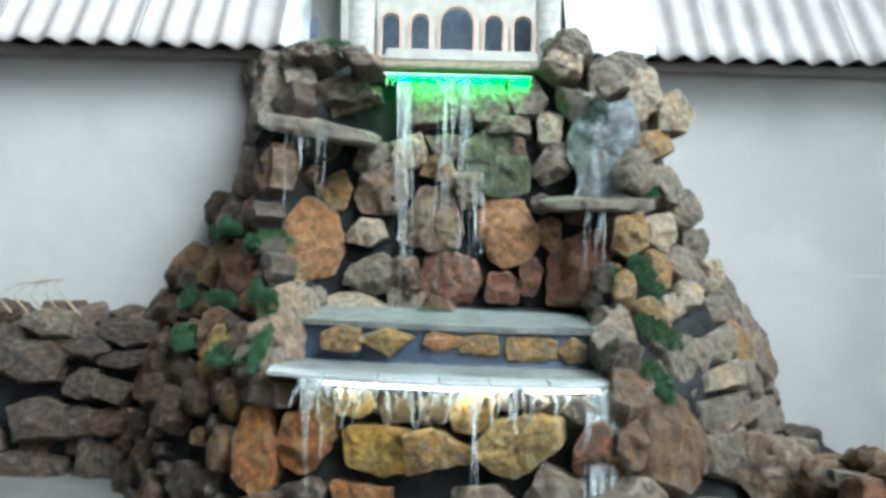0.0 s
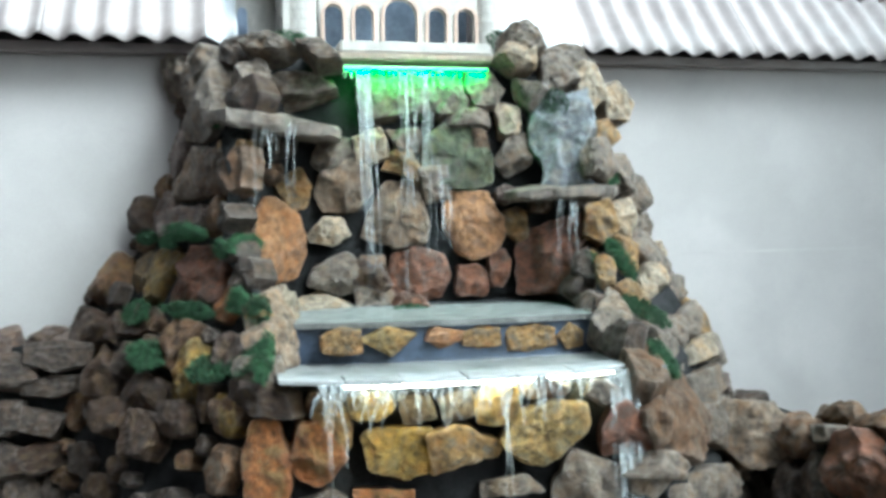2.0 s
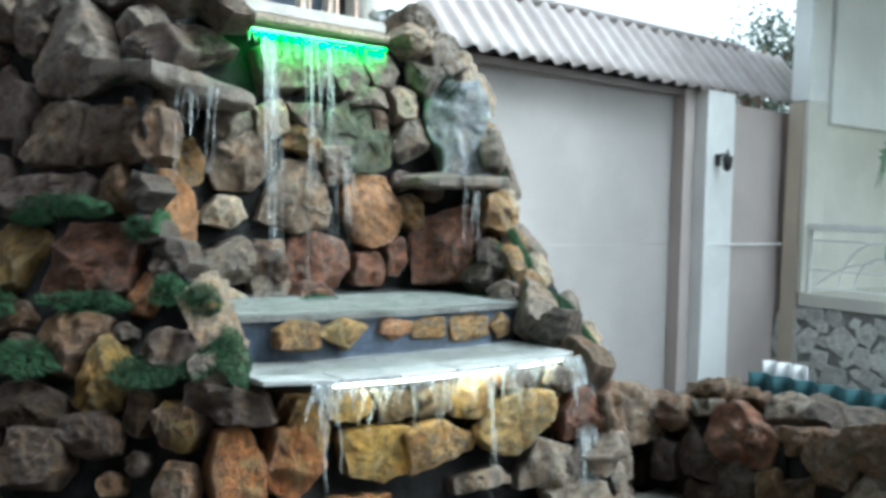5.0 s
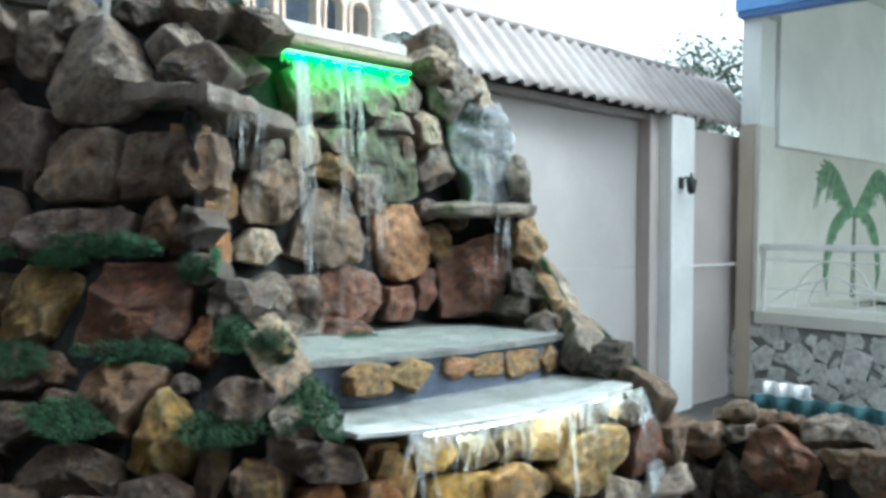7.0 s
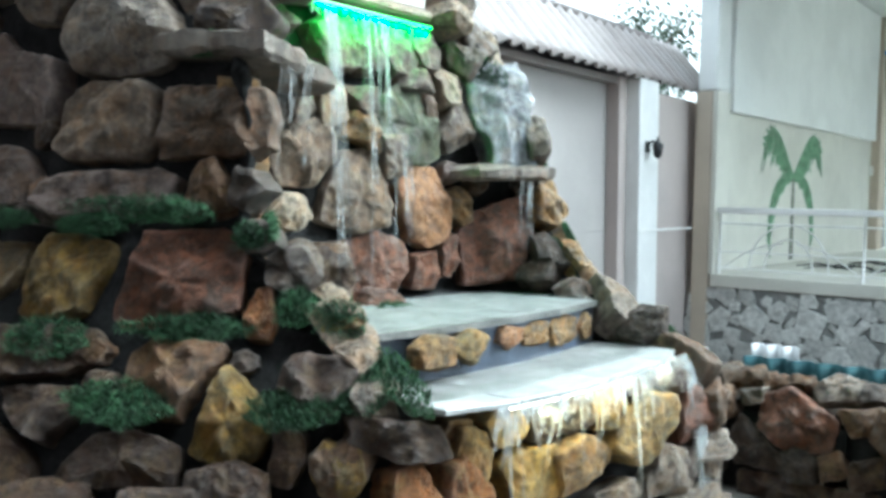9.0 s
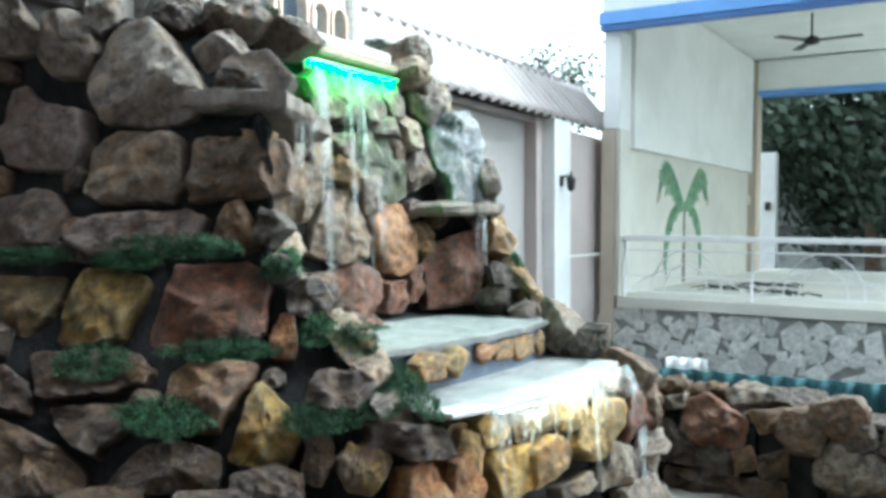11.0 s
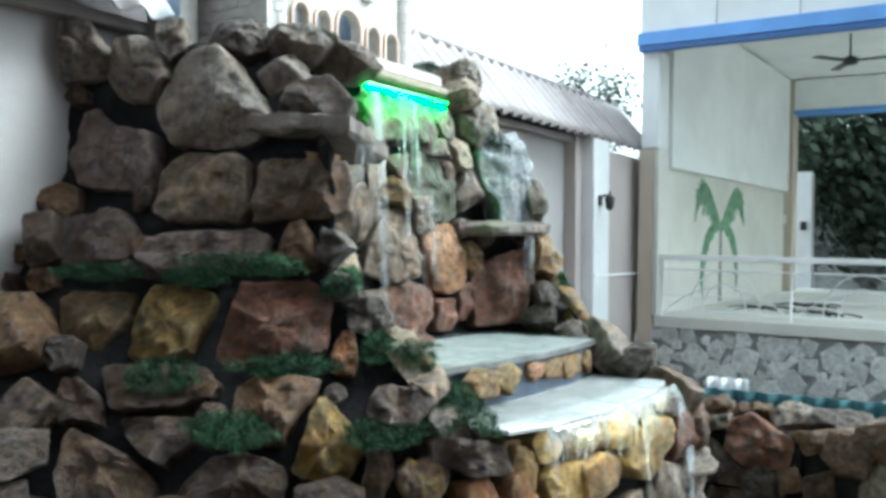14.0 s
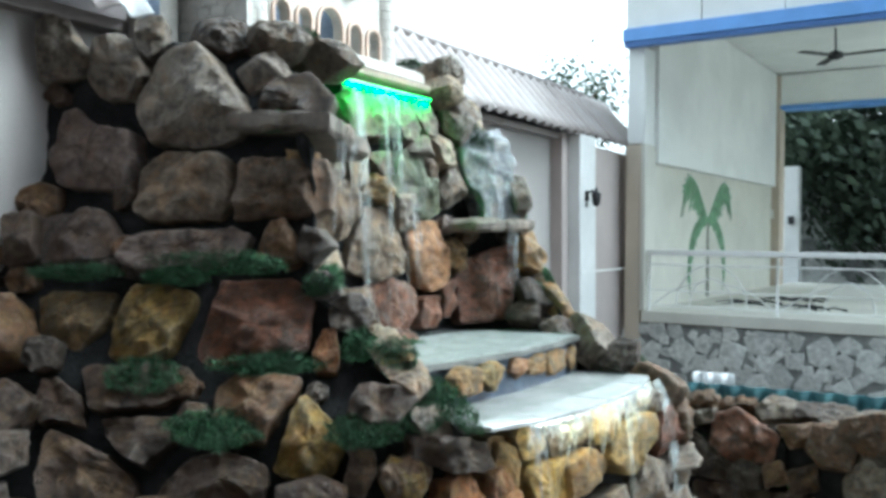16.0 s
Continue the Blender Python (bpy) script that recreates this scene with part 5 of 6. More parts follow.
_edge = [(-0.75, 3.79), (-0.49, 3.68), (-0.26, 3.635), (0.0, 3.615), (0.21, 3.61), (0.46, 3.62), (0.75, 3.67)]
_mid = [(x, y + 0.12 + 0.03 * math.cos(x * 2.2)) for x, y in _edge]
_rear = [(-0.75, 4.25), (-0.49, 4.25), (-0.26, 4.25), (0.0, 4.25), (0.21, 4.25), (0.46, 4.25), (0.75, 4.2)]
for _i in range(6):
    _bm = plank([_edge[_i], tuple(np.subtract(_edge[_i + 1], (0.004, 0)))], [_mid[_i], tuple(np.subtract(_mid[_i + 1], (0.004, 0)))], 0.888, 0.908 + 0.002 * (_i % 2))
    bmesh.ops.bevel(_bm, geom=_bm.edges[:], offset=0.003, segments=1, affect="EDGES")
    part("marble_tile", _bm, M_MARBLE, _fountain, "white wet marble edge tile")
part("lower_tier", plank([(x, y + 0.003) for x, y in _mid], _rear, 0.87, 0.904), M_TIERTOP, _fountain, "wet grey lower tier")
part("marble_tile", plank([(0.756, 3.62), (0.86, 3.57)], [(0.76, 3.74), (0.88, 3.70)], 0.885, 0.912), M_MARBLE, _fountain, "white marble offcut at the tier's end")


def ripples(front, back, z, seed, amp=0.006, nx=60, ny=16):
    """A rippled water surface between two lines."""
    bm = bmesh.new()

    def along(line, t):
        f = t * (len(line) - 1)
        i = min(int(f), len(line) - 2)
        return Vector((*line[i], 0)).lerp(Vector((*line[i + 1], 0)), f - i)

    rows = []
    for j in range(ny + 1):
        row = []
        for i in range(nx + 1):
            p = along(front, i / nx).lerp(along(back, i / nx), j / ny)
            p.z = z + amp * (noise.noise(Vector((p.x * 14, p.y * 22, seed))) + 0.5 * noise.noise(Vector((p.x * 40, p.y * 50, seed))))
            row.append(bm.verts.new(p))
        rows.append(row)
    for j in range(ny):
        for i in range(nx):
            f = bm.faces.new((rows[j][i], rows[j][i + 1], rows[j + 1][i + 1], rows[j + 1][i]))
            f.smooth = True
    return bm


tagged(part("tier_water", ripples([(x, y + 0.004) for x, y in _front], [(x, y - 0.06) for x, y in _backl], 1.102, 2), M_POOL), "shallow rippled foamy water on the upper tier", "water", kind="stuff")
tagged(part("tier_water", ripples(_edge, [(x, 4.05 if x > -0.6 else 4.12) for x, y in _rear], 0.918, 7, 0.003), M_FILM), "thin clear water film on the lower tier", "water", kind="stuff")

# ---- light strips ----
_led = thing("light_strip", "glowing green light strip under the castle terrace", "lamp")
part("tube", tube([(-0.325, 4.812, 2.345), (0.445, 4.782, 2.345)], 0.008, 10), M_LED_GREEN, _led)
part("holder", box(-0.345, 0.465, 4.825, 4.85, 2.352, 2.366, 0.002, m=pose(0, 0, 0)), M_WHITE, _led)
_l = bpy.data.lights.new("green_strip", "AREA")
_l.shape, _l.size, _l.size_y, _l.energy, _l.color = "RECTANGLE", 0.76, 0.02, 1.6, (0.02, 1.0, 0.03)
new("green_strip_light", _l).matrix_basis = look((0.06, 4.785, 2.325), (0.06, 4.86, 1.9))
_led2 = thing("light_strip", "warm white light strip under the marble edge", "lamp")
for _i in range(1, 6):
    _a, _b = Vector((*_edge[_i], 0.876)), Vector((*_edge[min(_i + 1, 6)], 0.876))
    if _i < 6:
        part("tube", tube([_a + Vector((0, 0.05, 0)), _b.lerp(_a, 0.25 if _i == 5 else 0) + Vector((0, 0.05, 0))], 0.009, 8), M_LED_WARM, _led2)
_l = bpy.data.lights.new("warm_strip", "AREA")
_l.shape, _l.size, _l.size_y, _l.energy, _l.color = "RECTANGLE", 1.05, 0.03, 1.7, (1.0, 0.84, 0.42)
new("warm_strip_light", _l).matrix_basis = look((0.10, 3.66, 0.862), (0.10, 3.74, 0.4))

# castle terrace over the green strip
part("terrace", box(-0.36, 0.50, 4.80, 5.22, 2.385, 2.43, 0.012), STONE["pale"], _fountain, "pale terrace slab before the castle")
part("terrace", box(-0.345, 0.49, 4.84, 5.24, 2.432, 2.50, 0.012), M_CASTLE, _fountain, "cream upper terrace slab")

# ---- falling water ----


def strands(name, label, rows, seed, material=None):
    """Thin streams of falling water, each a body of its own."""
    rnd = random.Random(seed)
    fall = thing(name, label, "water")
    for x, y, z0, z1, r, dx, dy in rows:
        n = 14
        pts, rad = [], []
        ph = rnd.uniform(0, 6)
        for i in range(n + 1):
            t = i / n
            pts.append((x + dx * t + 0.004 * math.sin(ph + t * 9) + rnd.uniform(-1, 1) * 0.0015, y - dy * math.sqrt(t), z0 + (z1 - z0) * t))
            rad.append(max(0.0010, r * (1.5 - 1.0 * t) * rnd.uniform(0.7, 1.3)))
        part("stream", tube(pts, rad, 6), material or M_FALL, fall)
    return fall


_r = random.Random(31)
_rows2 = []
for _i in range(46):
    _x = -0.31 + 0.745 * _i / 45 + _r.uniform(-0.008, 0.008)
    _rows2.append((_x, 4.79, 2.335, 2.335 - _r.choice((0.05, 0.08, 0.12, 0.2, 0.3)), _r.uniform(0.002, 0.005), _r.uniform(-0.02, 0.02), 0.01))
for _k in range(9):
    _rows2.append((-0.225 + _r.uniform(-0.04, 0.04), 4.775, 2.33, 1.12 + _r.uniform(0, 0.5), _r.uniform(0.002, 0.006), _r.uniform(-0.02, 0.06), 0.05))
for _k in range(11):
    _rows2.append((0.02 + _r.uniform(-0.07, 0.09), 4.775, 2.33, _r.choice((1.14, 1.6, 1.75, 1.9)), _r.uniform(0.002, 0.005), _r.uniform(-0.06, 0.08), 0.05))
for _k in range(7):
    _rows2.append((_r.uniform(-0.12, 0.22), 4.72, 1.85 + _r.uniform(-0.1, 0.1), 1.30 + _r.uniform(0, 0.3), _r.uniform(0.002, 0.005), _r.uniform(-0.05, 0.05), 0.03))
strands("waterfall", "thin white streams falling from under the castle", _rows2, 3)
_rows2 = []
for _k in range(9):
    _x = -0.80 + 0.36 * _k / 15 + _r.uniform(-0.02, 0.02)
    _rows2.append((_x, 4.44 + 0.28 * (_x + 0.80), 2.02 - 0.13 * (_x + 0.66), _r.uniform(1.6, 1.95), _r.uniform(0.0015, 0.004), _r.uniform(-0.02, 0.02), -0.02))
for _k in range(9):
    _rows2.append((0.76 + _r.uniform(-0.05, 0.06), 4.445, 1.66, _r.uniform(1.2, 1.58), _r.uniform(0.0015, 0.0035), _r.uniform(-0.015, 0.015), 0.0))
strands("waterfall", "thin drips falling from the side ledges", _rows2, 4)
_rows2 = []
for _k in range(190):
    _t = _r.uniform(0.10, 0.97)
    _i = min(5, int(_t * 6))
    _a, _b = _edge[_i], _edge[_i + 1]
    _f = _t * 6 - _i
    _x, _y = _a[0] + (_b[0] - _a[0]) * _f, _a[1] + (_b[1] - _a[1]) * _f
    _z1 = _r.choice((0.86, 0.855, 0.85, 0.84, 0.83, 0.83, 0.82, 0.81, 0.80, 0.79, 0.77, 0.74, 0.70))
    _rows2.append((_x, _y - 0.004, 0.893, _z1, _r.uniform(0.002, 0.006), _r.uniform(-0.05, 0.05), _r.uniform(0.0, 0.04)))
for _k in range(20):
    _rows2.append((0.67 + _r.uniform(-0.06, 0.07), 3.615, 0.90, _r.uniform(0.03, 0.2), _r.uniform(0.003, 0.008), _r.uniform(-0.05, 0.02), 0.14))
for _k in range(4):
    _rows2.append((0.16 + _r.uniform(-0.05, 0.05), 3.605, 0.895, _r.uniform(0.1, 0.6), _r.uniform(0.0015, 0.004), _r.uniform(-0.06, 0.06), 0.05))
for _k in range(3):
    _rows2.append((-0.54 + _r.uniform(-0.05, 0.05), 3.70, 0.895, _r.uniform(0.2, 0.7), _r.uniform(0.0015, 0.004), _r.uniform(-0.02, 0.06), 0.03))
strands("waterfall", "curtain of thin streams falling from the marble edge", _rows2, 5, M_CURTAIN)


def film(side, t0, t1, z0, z1, off, amp, seed):
    """A sheet that hugs one side of the mound between two heights."""
    bm = bmesh.new()
    nx, nz = 22, 34
    rows = []
    for j in range(nz + 1):
        z = z1 + (z0 - z1) * j / nz
        s = section(z)
        a, b = Vector((*s[side], z)), Vector((*s[side + 1], z))
        n = Vector(((b - a).y, -(b - a).x, 0)).normalized()
        row = []
        for i in range(nx + 1):
            edge = min(1.0, 5 * min(i, nx - i) / nx)
            p = a.lerp(b, t0 + (t1 - t0) * i / nx)
            w = noise.noise(p * 7 + Vector((seed, 0, 0))) * amp + noise.noise(p * 24) * amp * 0.9 + noise.noise(p * 55) * amp * 0.5 + abs(noise.noise(Vector((p.x * 3, 0, z * 14)))) * amp
            row.append(bm.verts.new(p + n * ((off + w) * edge - 0.03 * (1 - edge))))
        rows.append(row)
    for j in range(nz):
        for i in range(nx):
            f = bm.faces.new((rows[j][i], rows[j][i + 1], rows[j + 1][i + 1], rows[j + 1][i]))
            f.smooth = True
    return bm


tagged(part("chute_water", film(4, 0.1, 0.85, 1.70, 2.28, 0.012, 0.02, 4), M_FILM), "water film running down beside the chute", "water", kind="stuff")

# ---- grass tufts in the joints ----


def grass_patch(x, y, z, w, h, nx, ny, nz, roll):
    """A strip of dark artificial grass pressed into a joint."""
    rnd = random.Random(int(x * 997) + int(z * 3331))
    nrm = Vector((nx, ny, nz)).normalized()
    u = Vector((0, 0, 1)).cross(nrm).normalized()
    v = nrm.cross(u)
    a = radians(roll)
    u, v = u * math.cos(a) + v * math.sin(a), v * math.cos(a) - u * math.sin(a)
    bm = bmesh.new()
    for _ in range(int(min(1500, max(350, w * h * 60000)))):
        r, t = math.sqrt(rnd.random()), rnd.uniform(0, 2 * math.pi)
        k = 1 + 0.3 * noise.noise(Vector((math.cos(t) * 2, math.sin(t) * 2, x * 9)))
        p = u * (w / 2 * r * k * math.cos(t)) + v * (h / 2 * r * k * math.sin(t)) - nrm * 0.04
        way = (nrm * rnd.uniform(0.6, 1.2) + Vector((0, 0, 1)) * rnd.uniform(0.0, 0.8) + u * rnd.uniform(-0.7, 0.7) + v * rnd.uniform(-0.5, 0.5)).normalized()
        l = rnd.uniform(0.026, 0.046)
        s = way.cross(Vector((rnd.uniform(-1, 1), rnd.uniform(-1, 1), rnd.uniform(-1, 1)))).normalized() * rnd.uniform(0.0009, 0.0018)
        b = p + way * l * 0.6
        tip = p + way * l + Vector((0, 0, -0.3 * l))
        v0, v1, v2, v3, v4 = (bm.verts.new(q) for q in (p - s, p + s, b + s * 0.8, b - s * 0.8, tip))
        bm.faces.new((v0, v1, v2, v3))
        bm.faces.new((v3, v2, v4))
    ob = part("grass_patch", bm, M_MOSS)
    ob.location = (x, y, z)
    return tagged(ob, "dark green artificial grass tuft between the stones", "grass", "grass tufts in the joints")


grass_patch(-1.401, 5.279, 1.477, 0.403, 0.068, -0.91, -0.32, 0.25, 0)
grass_patch(-1.264, 4.882, 1.460, 0.299, 0.071, -0.91, -0.32, 0.25, 0)
grass_patch(-1.114, 4.591, 1.498, 0.206, 0.074, -0.83, -0.55, 0.05, 0)
grass_patch(-0.995, 4.403, 1.424, 0.109, 0.092, -0.83, -0.55, 0.05, 0)
grass_patch(-1.428, 4.866, 1.112, 0.288, 0.142, -0.78, -0.44, 0.44, 0)
grass_patch(-1.113, 4.466, 1.140, 0.222, 0.085, -0.75, -0.64, 0.17, 0)
grass_patch(-1.347, 4.563, 0.929, 0.293, 0.139, -0.62, -0.43, 0.65, 0)
grass_patch(-1.062, 4.142, 0.927, 0.266, 0.136, -0.62, -0.43, 0.65, 0)
grass_patch(-0.923, 4.256, 1.199, 0.135, 0.130, -0.75, -0.64, 0.17, 0)
grass_patch(-0.820, 3.908, 1.004, 0.114, 0.285, -0.62, -0.43, 0.65, 35)
grass_patch(-0.038, 4.577, 1.116, 0.169, 0.098, -0.04, -0.35, 0.94, 0)
grass_patch(-0.981, 4.625, 2.071, 0.312, 0.097, -0.83, -0.28, 0.48, 0)
grass_patch(0.605, 4.983, 2.557, 0.225, 0.148, -0.44, -0.88, 0.18, 0)
grass_patch(0.740, 4.643, 2.134, 0.190, 0.241, -0.57, -0.76, 0.31, 0)
grass_patch(-0.662, 4.793, 2.493, 0.266, 0.078, -0.44, -0.88, 0.18, 0)
grass_patch(1.014, 4.294, 1.340, 0.166, 0.265, 0.51, -0.71, 0.48, 25)
grass_patch(1.015, 4.048, 1.114, 0.189, 0.270, 0.27, -0.48, 0.83, 25)
grass_patch(0.955, 3.736, 0.930, 0.164, 0.200, 0.53, -0.61, 0.59, 20)
grass_patch(-1.205, 4.754, 1.515, 0.522, 0.088, -0.92, -0.31, 0.25, 0)
grass_patch(-0.837, 4.438, 1.438, 0.310, 0.100, 0.83, -0.56, -0.05, 0)
grass_patch(-0.881, 4.001, 1.007, 0.177, 0.227, -0.62, -0.43, 0.65, 0)
grass_patch(-1.364, 4.601, 0.942, 0.280, 0.140, -0.68, -0.57, 0.46, 0)
grass_patch(-1.146, 4.503, 1.135, 0.408, 0.083, -0.75, -0.64, 0.17, 0)
grass_patch(-0.837, 4.139, 1.146, 0.161, 0.155, -0.75, -0.64, 0.17, 0)
grass_patch(1.069, 4.523, 1.780, 0.193, 0.122, 0.69, -0.69, 0.21, 0)
grass_patch(1.178, 4.942, 2.209, 0.118, 0.135, 0.40, -0.90, 0.18, 0)


# plants and a scrap of blue pipe on the ridge
grass_patch(0.86, 4.30, 1.36, 0.07, 0.09, 0.2, -0.5, 0.8, 0)

# ---- model castle ----
_castle = thing("model_castle", "cream model castle with arched openings on the rock crown", "castle", at=(0, 0, 0))


def arch_outline(cx, w, z0, z1, n=10):
    r = w / 2
    return [(cx - r, z0)] + [(cx - r * math.cos(math.pi * i / n), z1 - r + r * math.sin(math.pi * i / n)) for i in range(n + 1)] + [(cx + r, z0)]


def wall_with_arches(x0, x1, z0, z1, y0, y1, arches, bm=None):
    """A wall in x and z with arched openings through it."""
    bm = bm or bmesh.new()
    xs = [x0]
    for cx, w, a0, a1 in arches:
        xs += [cx - w / 2, cx + w / 2]
    xs.append(x1)
    for i in range(0, len(xs), 2):
        prism([(xs[i], z0), (xs[i + 1], z0), (xs[i + 1], z1), (xs[i], z1)], y0, y1, bm)
    for cx, w, a0, a1 in arches:
        o = arch_outline(cx, w, a0, a1)
        top = o[1:-1]
        for p, q in zip(top, top[1:]):
            prism([p, q, (q[0], z1), (p[0], z1)], y0, y1, bm)
        if a0 > z0:
            prism([(cx - w / 2, z0), (cx + w / 2, z0), (cx + w / 2, a0), (cx - w / 2, a0)], y0, y1, bm)
    bmesh.ops.remove_doubles(bm, verts=bm.verts[:], dist=0.0002)
    return bm


ARCHES = [(-0.336, 0.105, 2.515, 2.755), (-0.166, 0.105, 2.515, 2.755), (0.045, 0.19, 2.515, 2.80), (0.258, 0.105, 2.515, 2.755), (0.428, 0.105, 2.515, 2.755)]
part("facade", wall_with_arches(-0.42, 0.50, 2.50, 3.0, 5.15, 5.20, ARCHES), M_CASTLE, _castle)
part("upper_facade", wall_with_arches(-0.42, 0.50, 3.002, 3.25, 5.15, 5.20, [(-0.20, 0.06, 3.03, 3.13), (0.0, 0.06, 3.03, 3.13), (0.2, 0.06, 3.03, 3.13)]), M_CASTLE, _castle)
for _cx, _w, _a0, _a1 in ARCHES:
    _o = arch_outline(_cx, _w + 0.036, _a0, _a1 + 0.018)
    _q = arch_outline(_cx, _w, _a0, _a1)
    _bm = bmesh.new()
    for _i in range(len(_o) - 1):
        prism([_o[_i], _o[_i + 1], _q[_i + 1], _q[_i]], 5.135, 5.149, _bm)
    part("arch_trim", _bm, M_ARCH, _castle, "pinkish arch surround")
part("floor_plate", box(-0.42, 0.50, 5.205, 5.42, 2.50, 2.512), M_CASTLE, _castle)
part("back_wall", box(-0.42, 0.50, 5.41, 5.43, 2.50, 2.95), M_BLUEGLASS, _castle, "bluish inner back wall")
part("side_wall", box(-0.62, -0.58, 5.10, 5.69, 2.40, 3.25), M_CASTLE, _castle)
part("side_wall", box(0.60, 0.64, 5.16, 5.43, 2.40, 3.25), M_CASTLE, _castle)


def tower(cx, cy, r, z0, z1, parent):
    """A round tower of small cut blocks."""
    bm = tube([(cx, cy, z0), (cx, cy, z1)], r - 0.006, 24)
    t = part("tower", bm, M_CASTLE_JOINT, parent)
    course = 0.052
    k = 0
    z = z0
    proto = {}
    while z < z1 - 0.01:
        n = 12
        for i in range(n):
            a0 = 2 * math.pi * (i + 0.5 * (k % 2)) / n
            if "b" not in proto:
                bm = bmesh.new()
                da = 2 * math.pi / n * 0.95
                vs = []
                for rr in (r - 0.012, r):
                    for zz in (0.002, course - 0.002):
                        for s in range(4):
                            an = -da / 2 + da * s / 3
                            vs.append(bm.verts.new((rr * math.cos(an), rr * math.sin(an), zz)))
                for s in range(3):
                    bm.faces.new((vs[8 + s], vs[9 + s], vs[13 + s], vs[12 + s]))
                    bm.faces.new((vs[4 + s], vs[5 + s], vs[13 + s], vs[12 + s]))
                    bm.faces.new((vs[s], vs[1 + s], vs[9 + s], vs[8 + s]))
                bm.faces.new((vs[0], vs[8], vs[12], vs[4]))
                bm.faces.new((vs[3], vs[11], vs[15], vs[7]))
                bmesh.ops.recalc_face_normals(bm, faces=bm.faces[:])
                proto["b"] = mesh_of("block", bm, M_CASTLE)
            b = new("block", proto["b"])
            b.parent = t
            b.matrix_basis = pose(cx, cy, z, 0, 0, math.degrees(a0))
        z += course
        k += 1
    return t


tower(-0.52, 5.20, 0.10, 2.40, 3.24, _castle)
tower(0.565, 5.20, 0.085, 2.42, 3.24, _castle)
# coursed side wall blocks
_bm = box(-0.008, 0.0, -0.043, 0.043, 0.002, 0.050, 0.003)
_blk = mesh_of("block", _bm, M_CASTLE)
_side = [o for o in _castle.children if o.name.startswith("side_wall")][0]
for _j in range(16):
    for _i in range(6):
        _y = 5.275 + 0.09 * _i - (0.045 if _j % 2 else 0)
        if _y + 0.045 > 5.70:
            continue
        _b = new("block", _blk)
        _b.parent = _side
        _b.location = (-0.62, _y, 2.42 + 0.052 * _j)
# rear turret with a blue window
_t = part("turret", tube([(-0.75, 5.57, 2.36), (-0.75, 5.57, 3.25)], 0.115, 24), M_CASTLE, _castle)
_w = part("window", prism(arch_outline(0, 0.075, 0, 0.24), -0.004, 0.004), M_BLUEGLASS, _t, "blue arched turret window")
_w.matrix_basis = pose(-0.75 - 0.080, 5.57 - 0.084, 2.56, 0, 0, -44)
for _i in (-0.20, 0.0, 0.2):
    part("window_sill", box(_i - 0.05, _i + 0.05, 5.128, 5.149, 3.005, 3.02, 0.003), M_CASTLE, _castle)
for _i in (-0.20, 0.0, 0.2):
    part("window_sill", box(_i - 0.05, _i + 0.05, 5.128, 5.149, 2.885, 2.90, 0.003), M_CASTLE, _castle)

# ---- basin wall and heap ----
random.seed(77)
for _i in range(34):
    _y = 4.75 - 4.0 * (_i % 17) / 17 + random.uniform(-0.06, 0.06)
    if _i < 17:
        stone(1.80 + random.uniform(-0.08, 0.10), _y, 0.49, random.uniform(0.18, 0.30), random.uniform(0.14, 0.24), -0.15, 0, 1, random.uniform(0, 90), random.choice(("dark", "brown", "dark", "grey")), _i, d=0.05, parent=_basin_wall)
    elif _y < 2.9 or _y > 3.95:
        for _z in (0.14, 0.42):
            stone(1.66, _y, _z, random.uniform(0.20, 0.28), random.uniform(0.18, 0.25), -1, 0, 0.1, random.uniform(-30, 30), random.choice(("brown", "red", "grey", "dark")), _i, parent=_basin_wall)
for _i in range(60):
    _x = -1.85 - 2.4 * random.random()
    _row = _i % 4
    stone(_x, (5.26, 5.24, 5.36, 5.5)[_row], (0.15, 0.78, 0.91, 0.92)[_row], random.uniform(0.16, 0.3), random.uniform(0.14, 0.22), 0, -1 if _row < 2 else -0.4, 0.2 if _row < 2 else 1, random.uniform(-40, 40), random.choice(("dark", "umber", "purple", "umber")), _i, parent=_heap)
# bare twigs on the heap
_tw = thing("dry_twigs", "bare dry twigs on the stone heap", "twigs")
for _k in range(5):
    _p = Vector((-2.15 - 0.10 * _k, 5.22, 0.95))
    part("twig", tube([_p, _p + Vector((-0.10, 0.02, 0.10)), _p + Vector((-0.16 + 0.05 * _k, 0.02, 0.17)), _p + Vector((-0.10 + 0.08 * _k, 0.04, 0.20))], [0.007, 0.005, 0.004, 0.002], 5), M_DRYTWIG, _tw)

# corrugated sheet fence behind the basin wall
_sheet = thing("sheet_fence", "low teal corrugated sheet fence behind the basin wall", "fence")
_s = part("corrugated_sheet", corrugated(3.2, 0.57, 0.15, 0.03), M_TEAL, _sheet)
_s.matrix_basis = pose(2.72, 4.02, 0.0, 90, 0, -90)
_s = part("corrugated_sheet", corrugated(0.30, 0.63, 0.10, 0.022), M_ROOF_WHITE, _sheet, "white corrugated offcut")
_s.matrix_basis = pose(2.86, 4.02, 0.0, 90, 0, -90)

# ---- rubble stones of the stage plinth ----
_plinth = [o for o in _stage.children if o.name.startswith("plinth")][0]
_rs = random.Random(12)
_protos = []
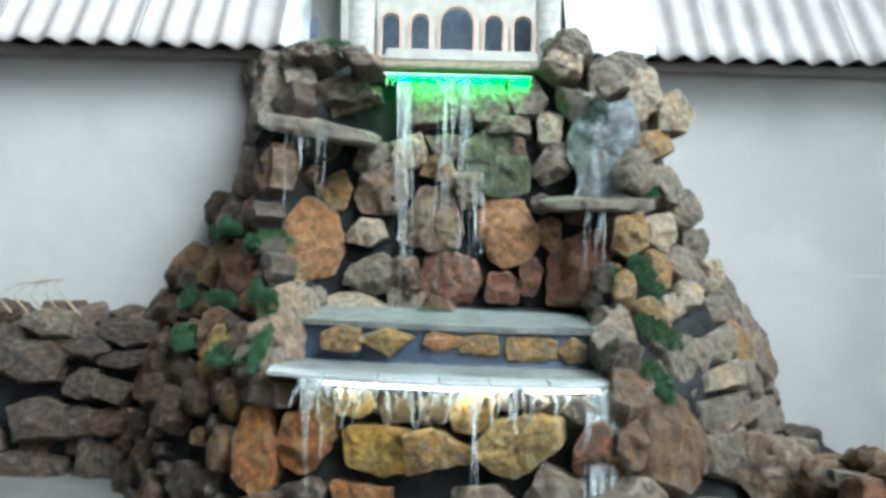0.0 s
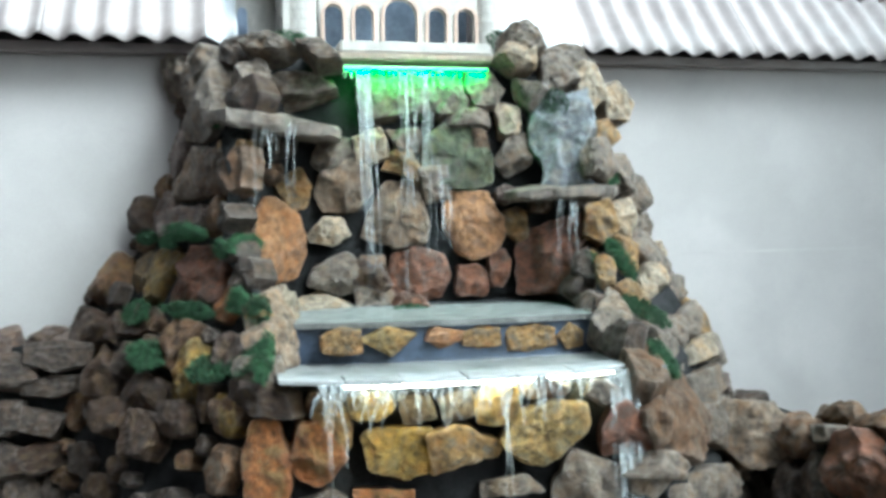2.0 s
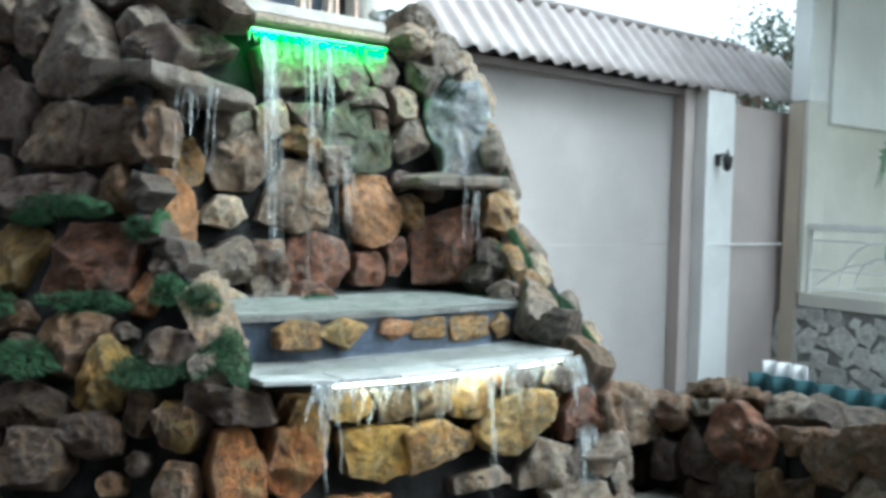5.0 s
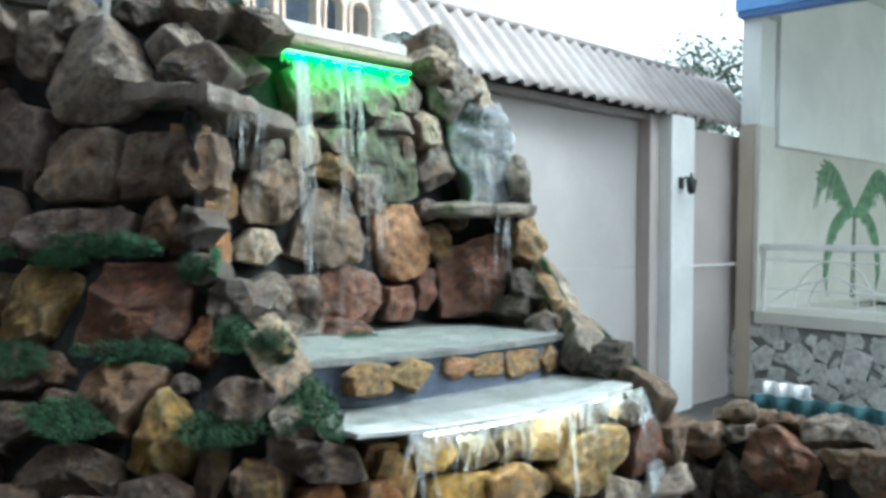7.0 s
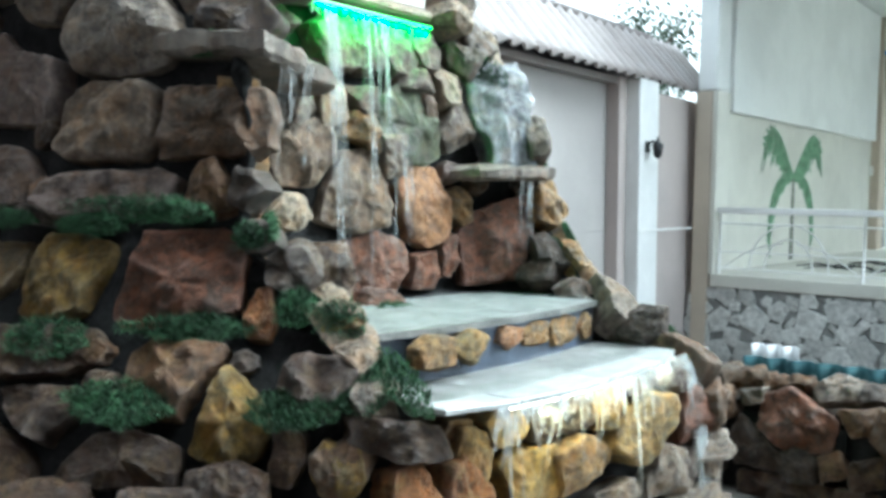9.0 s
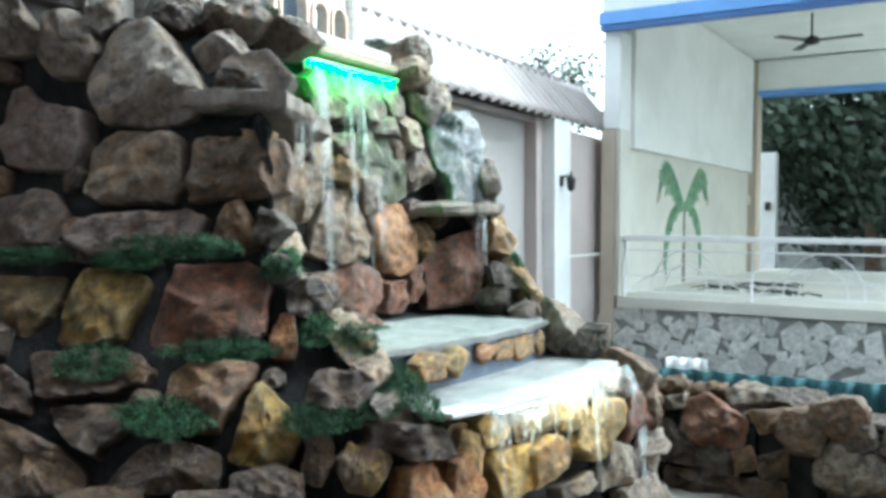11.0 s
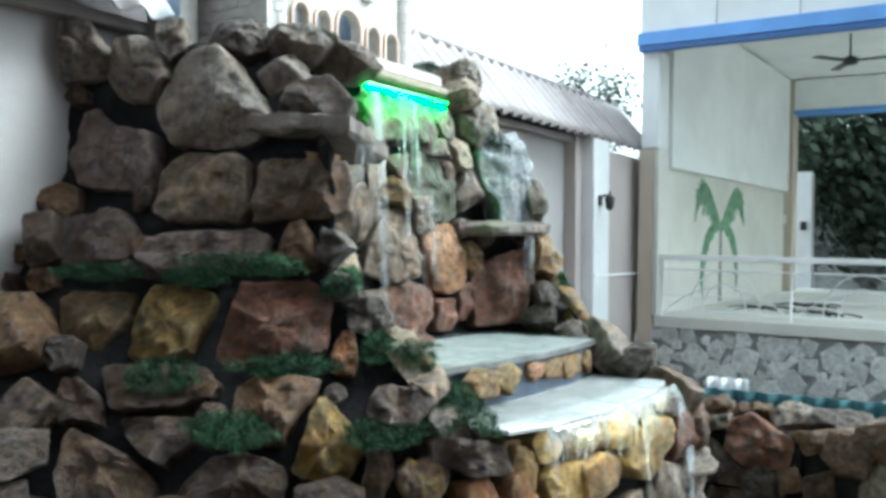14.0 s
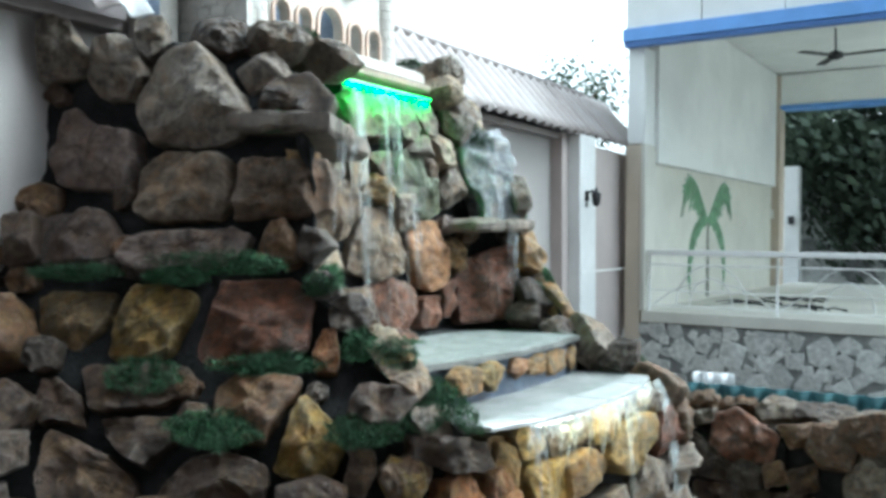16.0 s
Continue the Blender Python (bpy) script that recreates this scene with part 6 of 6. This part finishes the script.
for _k in range(10):
    _n = _rs.randint(4, 6)
    _an = sorted((i + _rs.uniform(-0.3, 0.3)) * 2 * math.pi / _n for i in range(_n))
    _o = [(0.5 * math.cos(a) * _rs.uniform(0.85, 1.15), 0.5 * math.sin(a) * _rs.uniform(0.85, 1.15)) for a in _an]
    _bm = prism(_o, -0.5, 0.5)
    bmesh.ops.bevel(_bm, geom=[e for e in _bm.edges if all(v.co.y < 0 for v in e.verts)], offset=0.06, segments=1, affect="EDGES")
    _protos.append(mesh_of("stone", _bm, M_RUBBLE))
_placed = []
for _t in range(6000):
    if len(_placed) > 230:
        break
    _y, _z = _rs.uniform(-4.6, 0.2), _rs.uniform(0.05, 0.66)
    _sz = _rs.uniform(0.17, 0.28) * (1 - 0.6 * _t / 6000)
    if any(math.hypot(_y - a, _z - b) < 0.46 * (_sz + c) for a, b, c in _placed) or _z + _sz / 2 > 0.74:
        continue
    _placed.append((_y, _z, _sz))
    _o = new("stone", _rs.choice(_protos))
    _o.parent = _plinth
    _o.matrix_basis = Matrix.Translation((0.028, _y, _z)) @ pose(0, 0, 0, 0, 0, -90) @ pose(0, 0, 0, 0, _rs.uniform(0, 360), 0) @ Matrix.Diagonal((_sz * 1.3, 0.03, _sz * 1.22, 1))

# ---- yard behind the stage ----
tagged(part("wall_east", box(16.5, 16.7, -12, 9, 0, 3.4), M_JOINT), "grey stone-faced boundary wall behind the stage", "wall", kind="structure")
_rs = random.Random(9)
_we = bpy.data.objects["wall_east"]
for _t in range(150):
    _o = new("stone", _rs.choice(_protos))
    _o.parent = _we
    _sz = _rs.uniform(0.35, 0.6)
    _o.matrix_basis = Matrix.Translation((16.49, _rs.uniform(0.5, 6.5), _rs.uniform(0.3, 3.2))) @ pose(0, 0, 0, 0, 0, -90) @ pose(0, 0, 0, 0, _rs.uniform(0, 360), 0) @ Matrix.Diagonal((_sz, 0.06, _sz, 1))
_post = thing("gate_post", "white painted gate post with a small black lamp", "post")
part("shaft", box(13.3, 13.6, 4.92, 5.2, 0, 2.9, 0.01), M_PILASTER, _post)
part("lamp", box(13.22, 13.29, 5.0, 5.1, 1.85, 2.0, 0.01), M_BLACK, _post)


def tree(name, label, x, y, height, spread, seed, leaves=2600, size=0.14, low=0.35):
    """A tapered trunk with limbs and a crown of many small leaves."""
    rnd = random.Random(seed)
    t = thing(name, label, "tree", at=(x, y, 0))
    part("trunk", tube([(0, 0, 0), (0.05, 0.03, height * 0.25), (-0.04, 0.06, height * 0.5), (0.03, 0, height * 0.8)], [0.16, 0.13, 0.10, 0.03], 8), M_BARK, t)
    tips = []
    for k in range(9):
        a, z = rnd.uniform(0, 6.28), height * rnd.uniform(low, 0.75)
        e = Vector((math.cos(a) * spread * rnd.uniform(0.5, 1), math.sin(a) * spread * rnd.uniform(0.5, 1), z + height * rnd.uniform(0.02, 0.22)))
        part("limb", tube([(0, 0, z * 0.85), e * 0.5 + Vector((0, 0, z * 0.48)), e], [0.06, 0.04, 0.012], 6), M_BARK, t)
        tips += [e, e * 0.7 + Vector((0, 0, z * 0.3))]
    bm = bmesh.new()
    for _ in range(leaves):
        c = rnd.choice(tips)
        d = Vector((rnd.gauss(0, 1), rnd.gauss(0, 1), rnd.gauss(0, 0.8))) * spread * 0.26
        p = c + d
        n = Vector((rnd.uniform(-1, 1), rnd.uniform(-1, 1), rnd.uniform(-0.3, 1))).normalized()
        u = n.orthogonal().normalized() * size * rnd.uniform(0.5, 1.0)
        v = n.cross(u) * 0.45
        bm.faces.new([bm.verts.new(q) for q in (p - u, p - v, p + u, p + v)])
    part("crown", bm, M_LEAF, t)
    return t


tree("tree", "leafy tree behind the boundary wall beside the stage", 7.6, 7.2, 4.3, 0.9, 3, 4200, 0.055, 0.5)
tree("tree", "dark leafy tree behind the stage opening", 14.5, 3.4, 5.6, 1.9, 5, 11000, 0.17, 0.32)
tree("tree", "dark leafy tree behind the stage opening", 14.9, 1.2, 5.6, 2.1, 8, 11000, 0.17, 0.32)
tree("tree", "dark leafy tree behind the stage opening", 15.2, 5.4, 5.4, 1.6, 13, 8000, 0.17, 0.4)
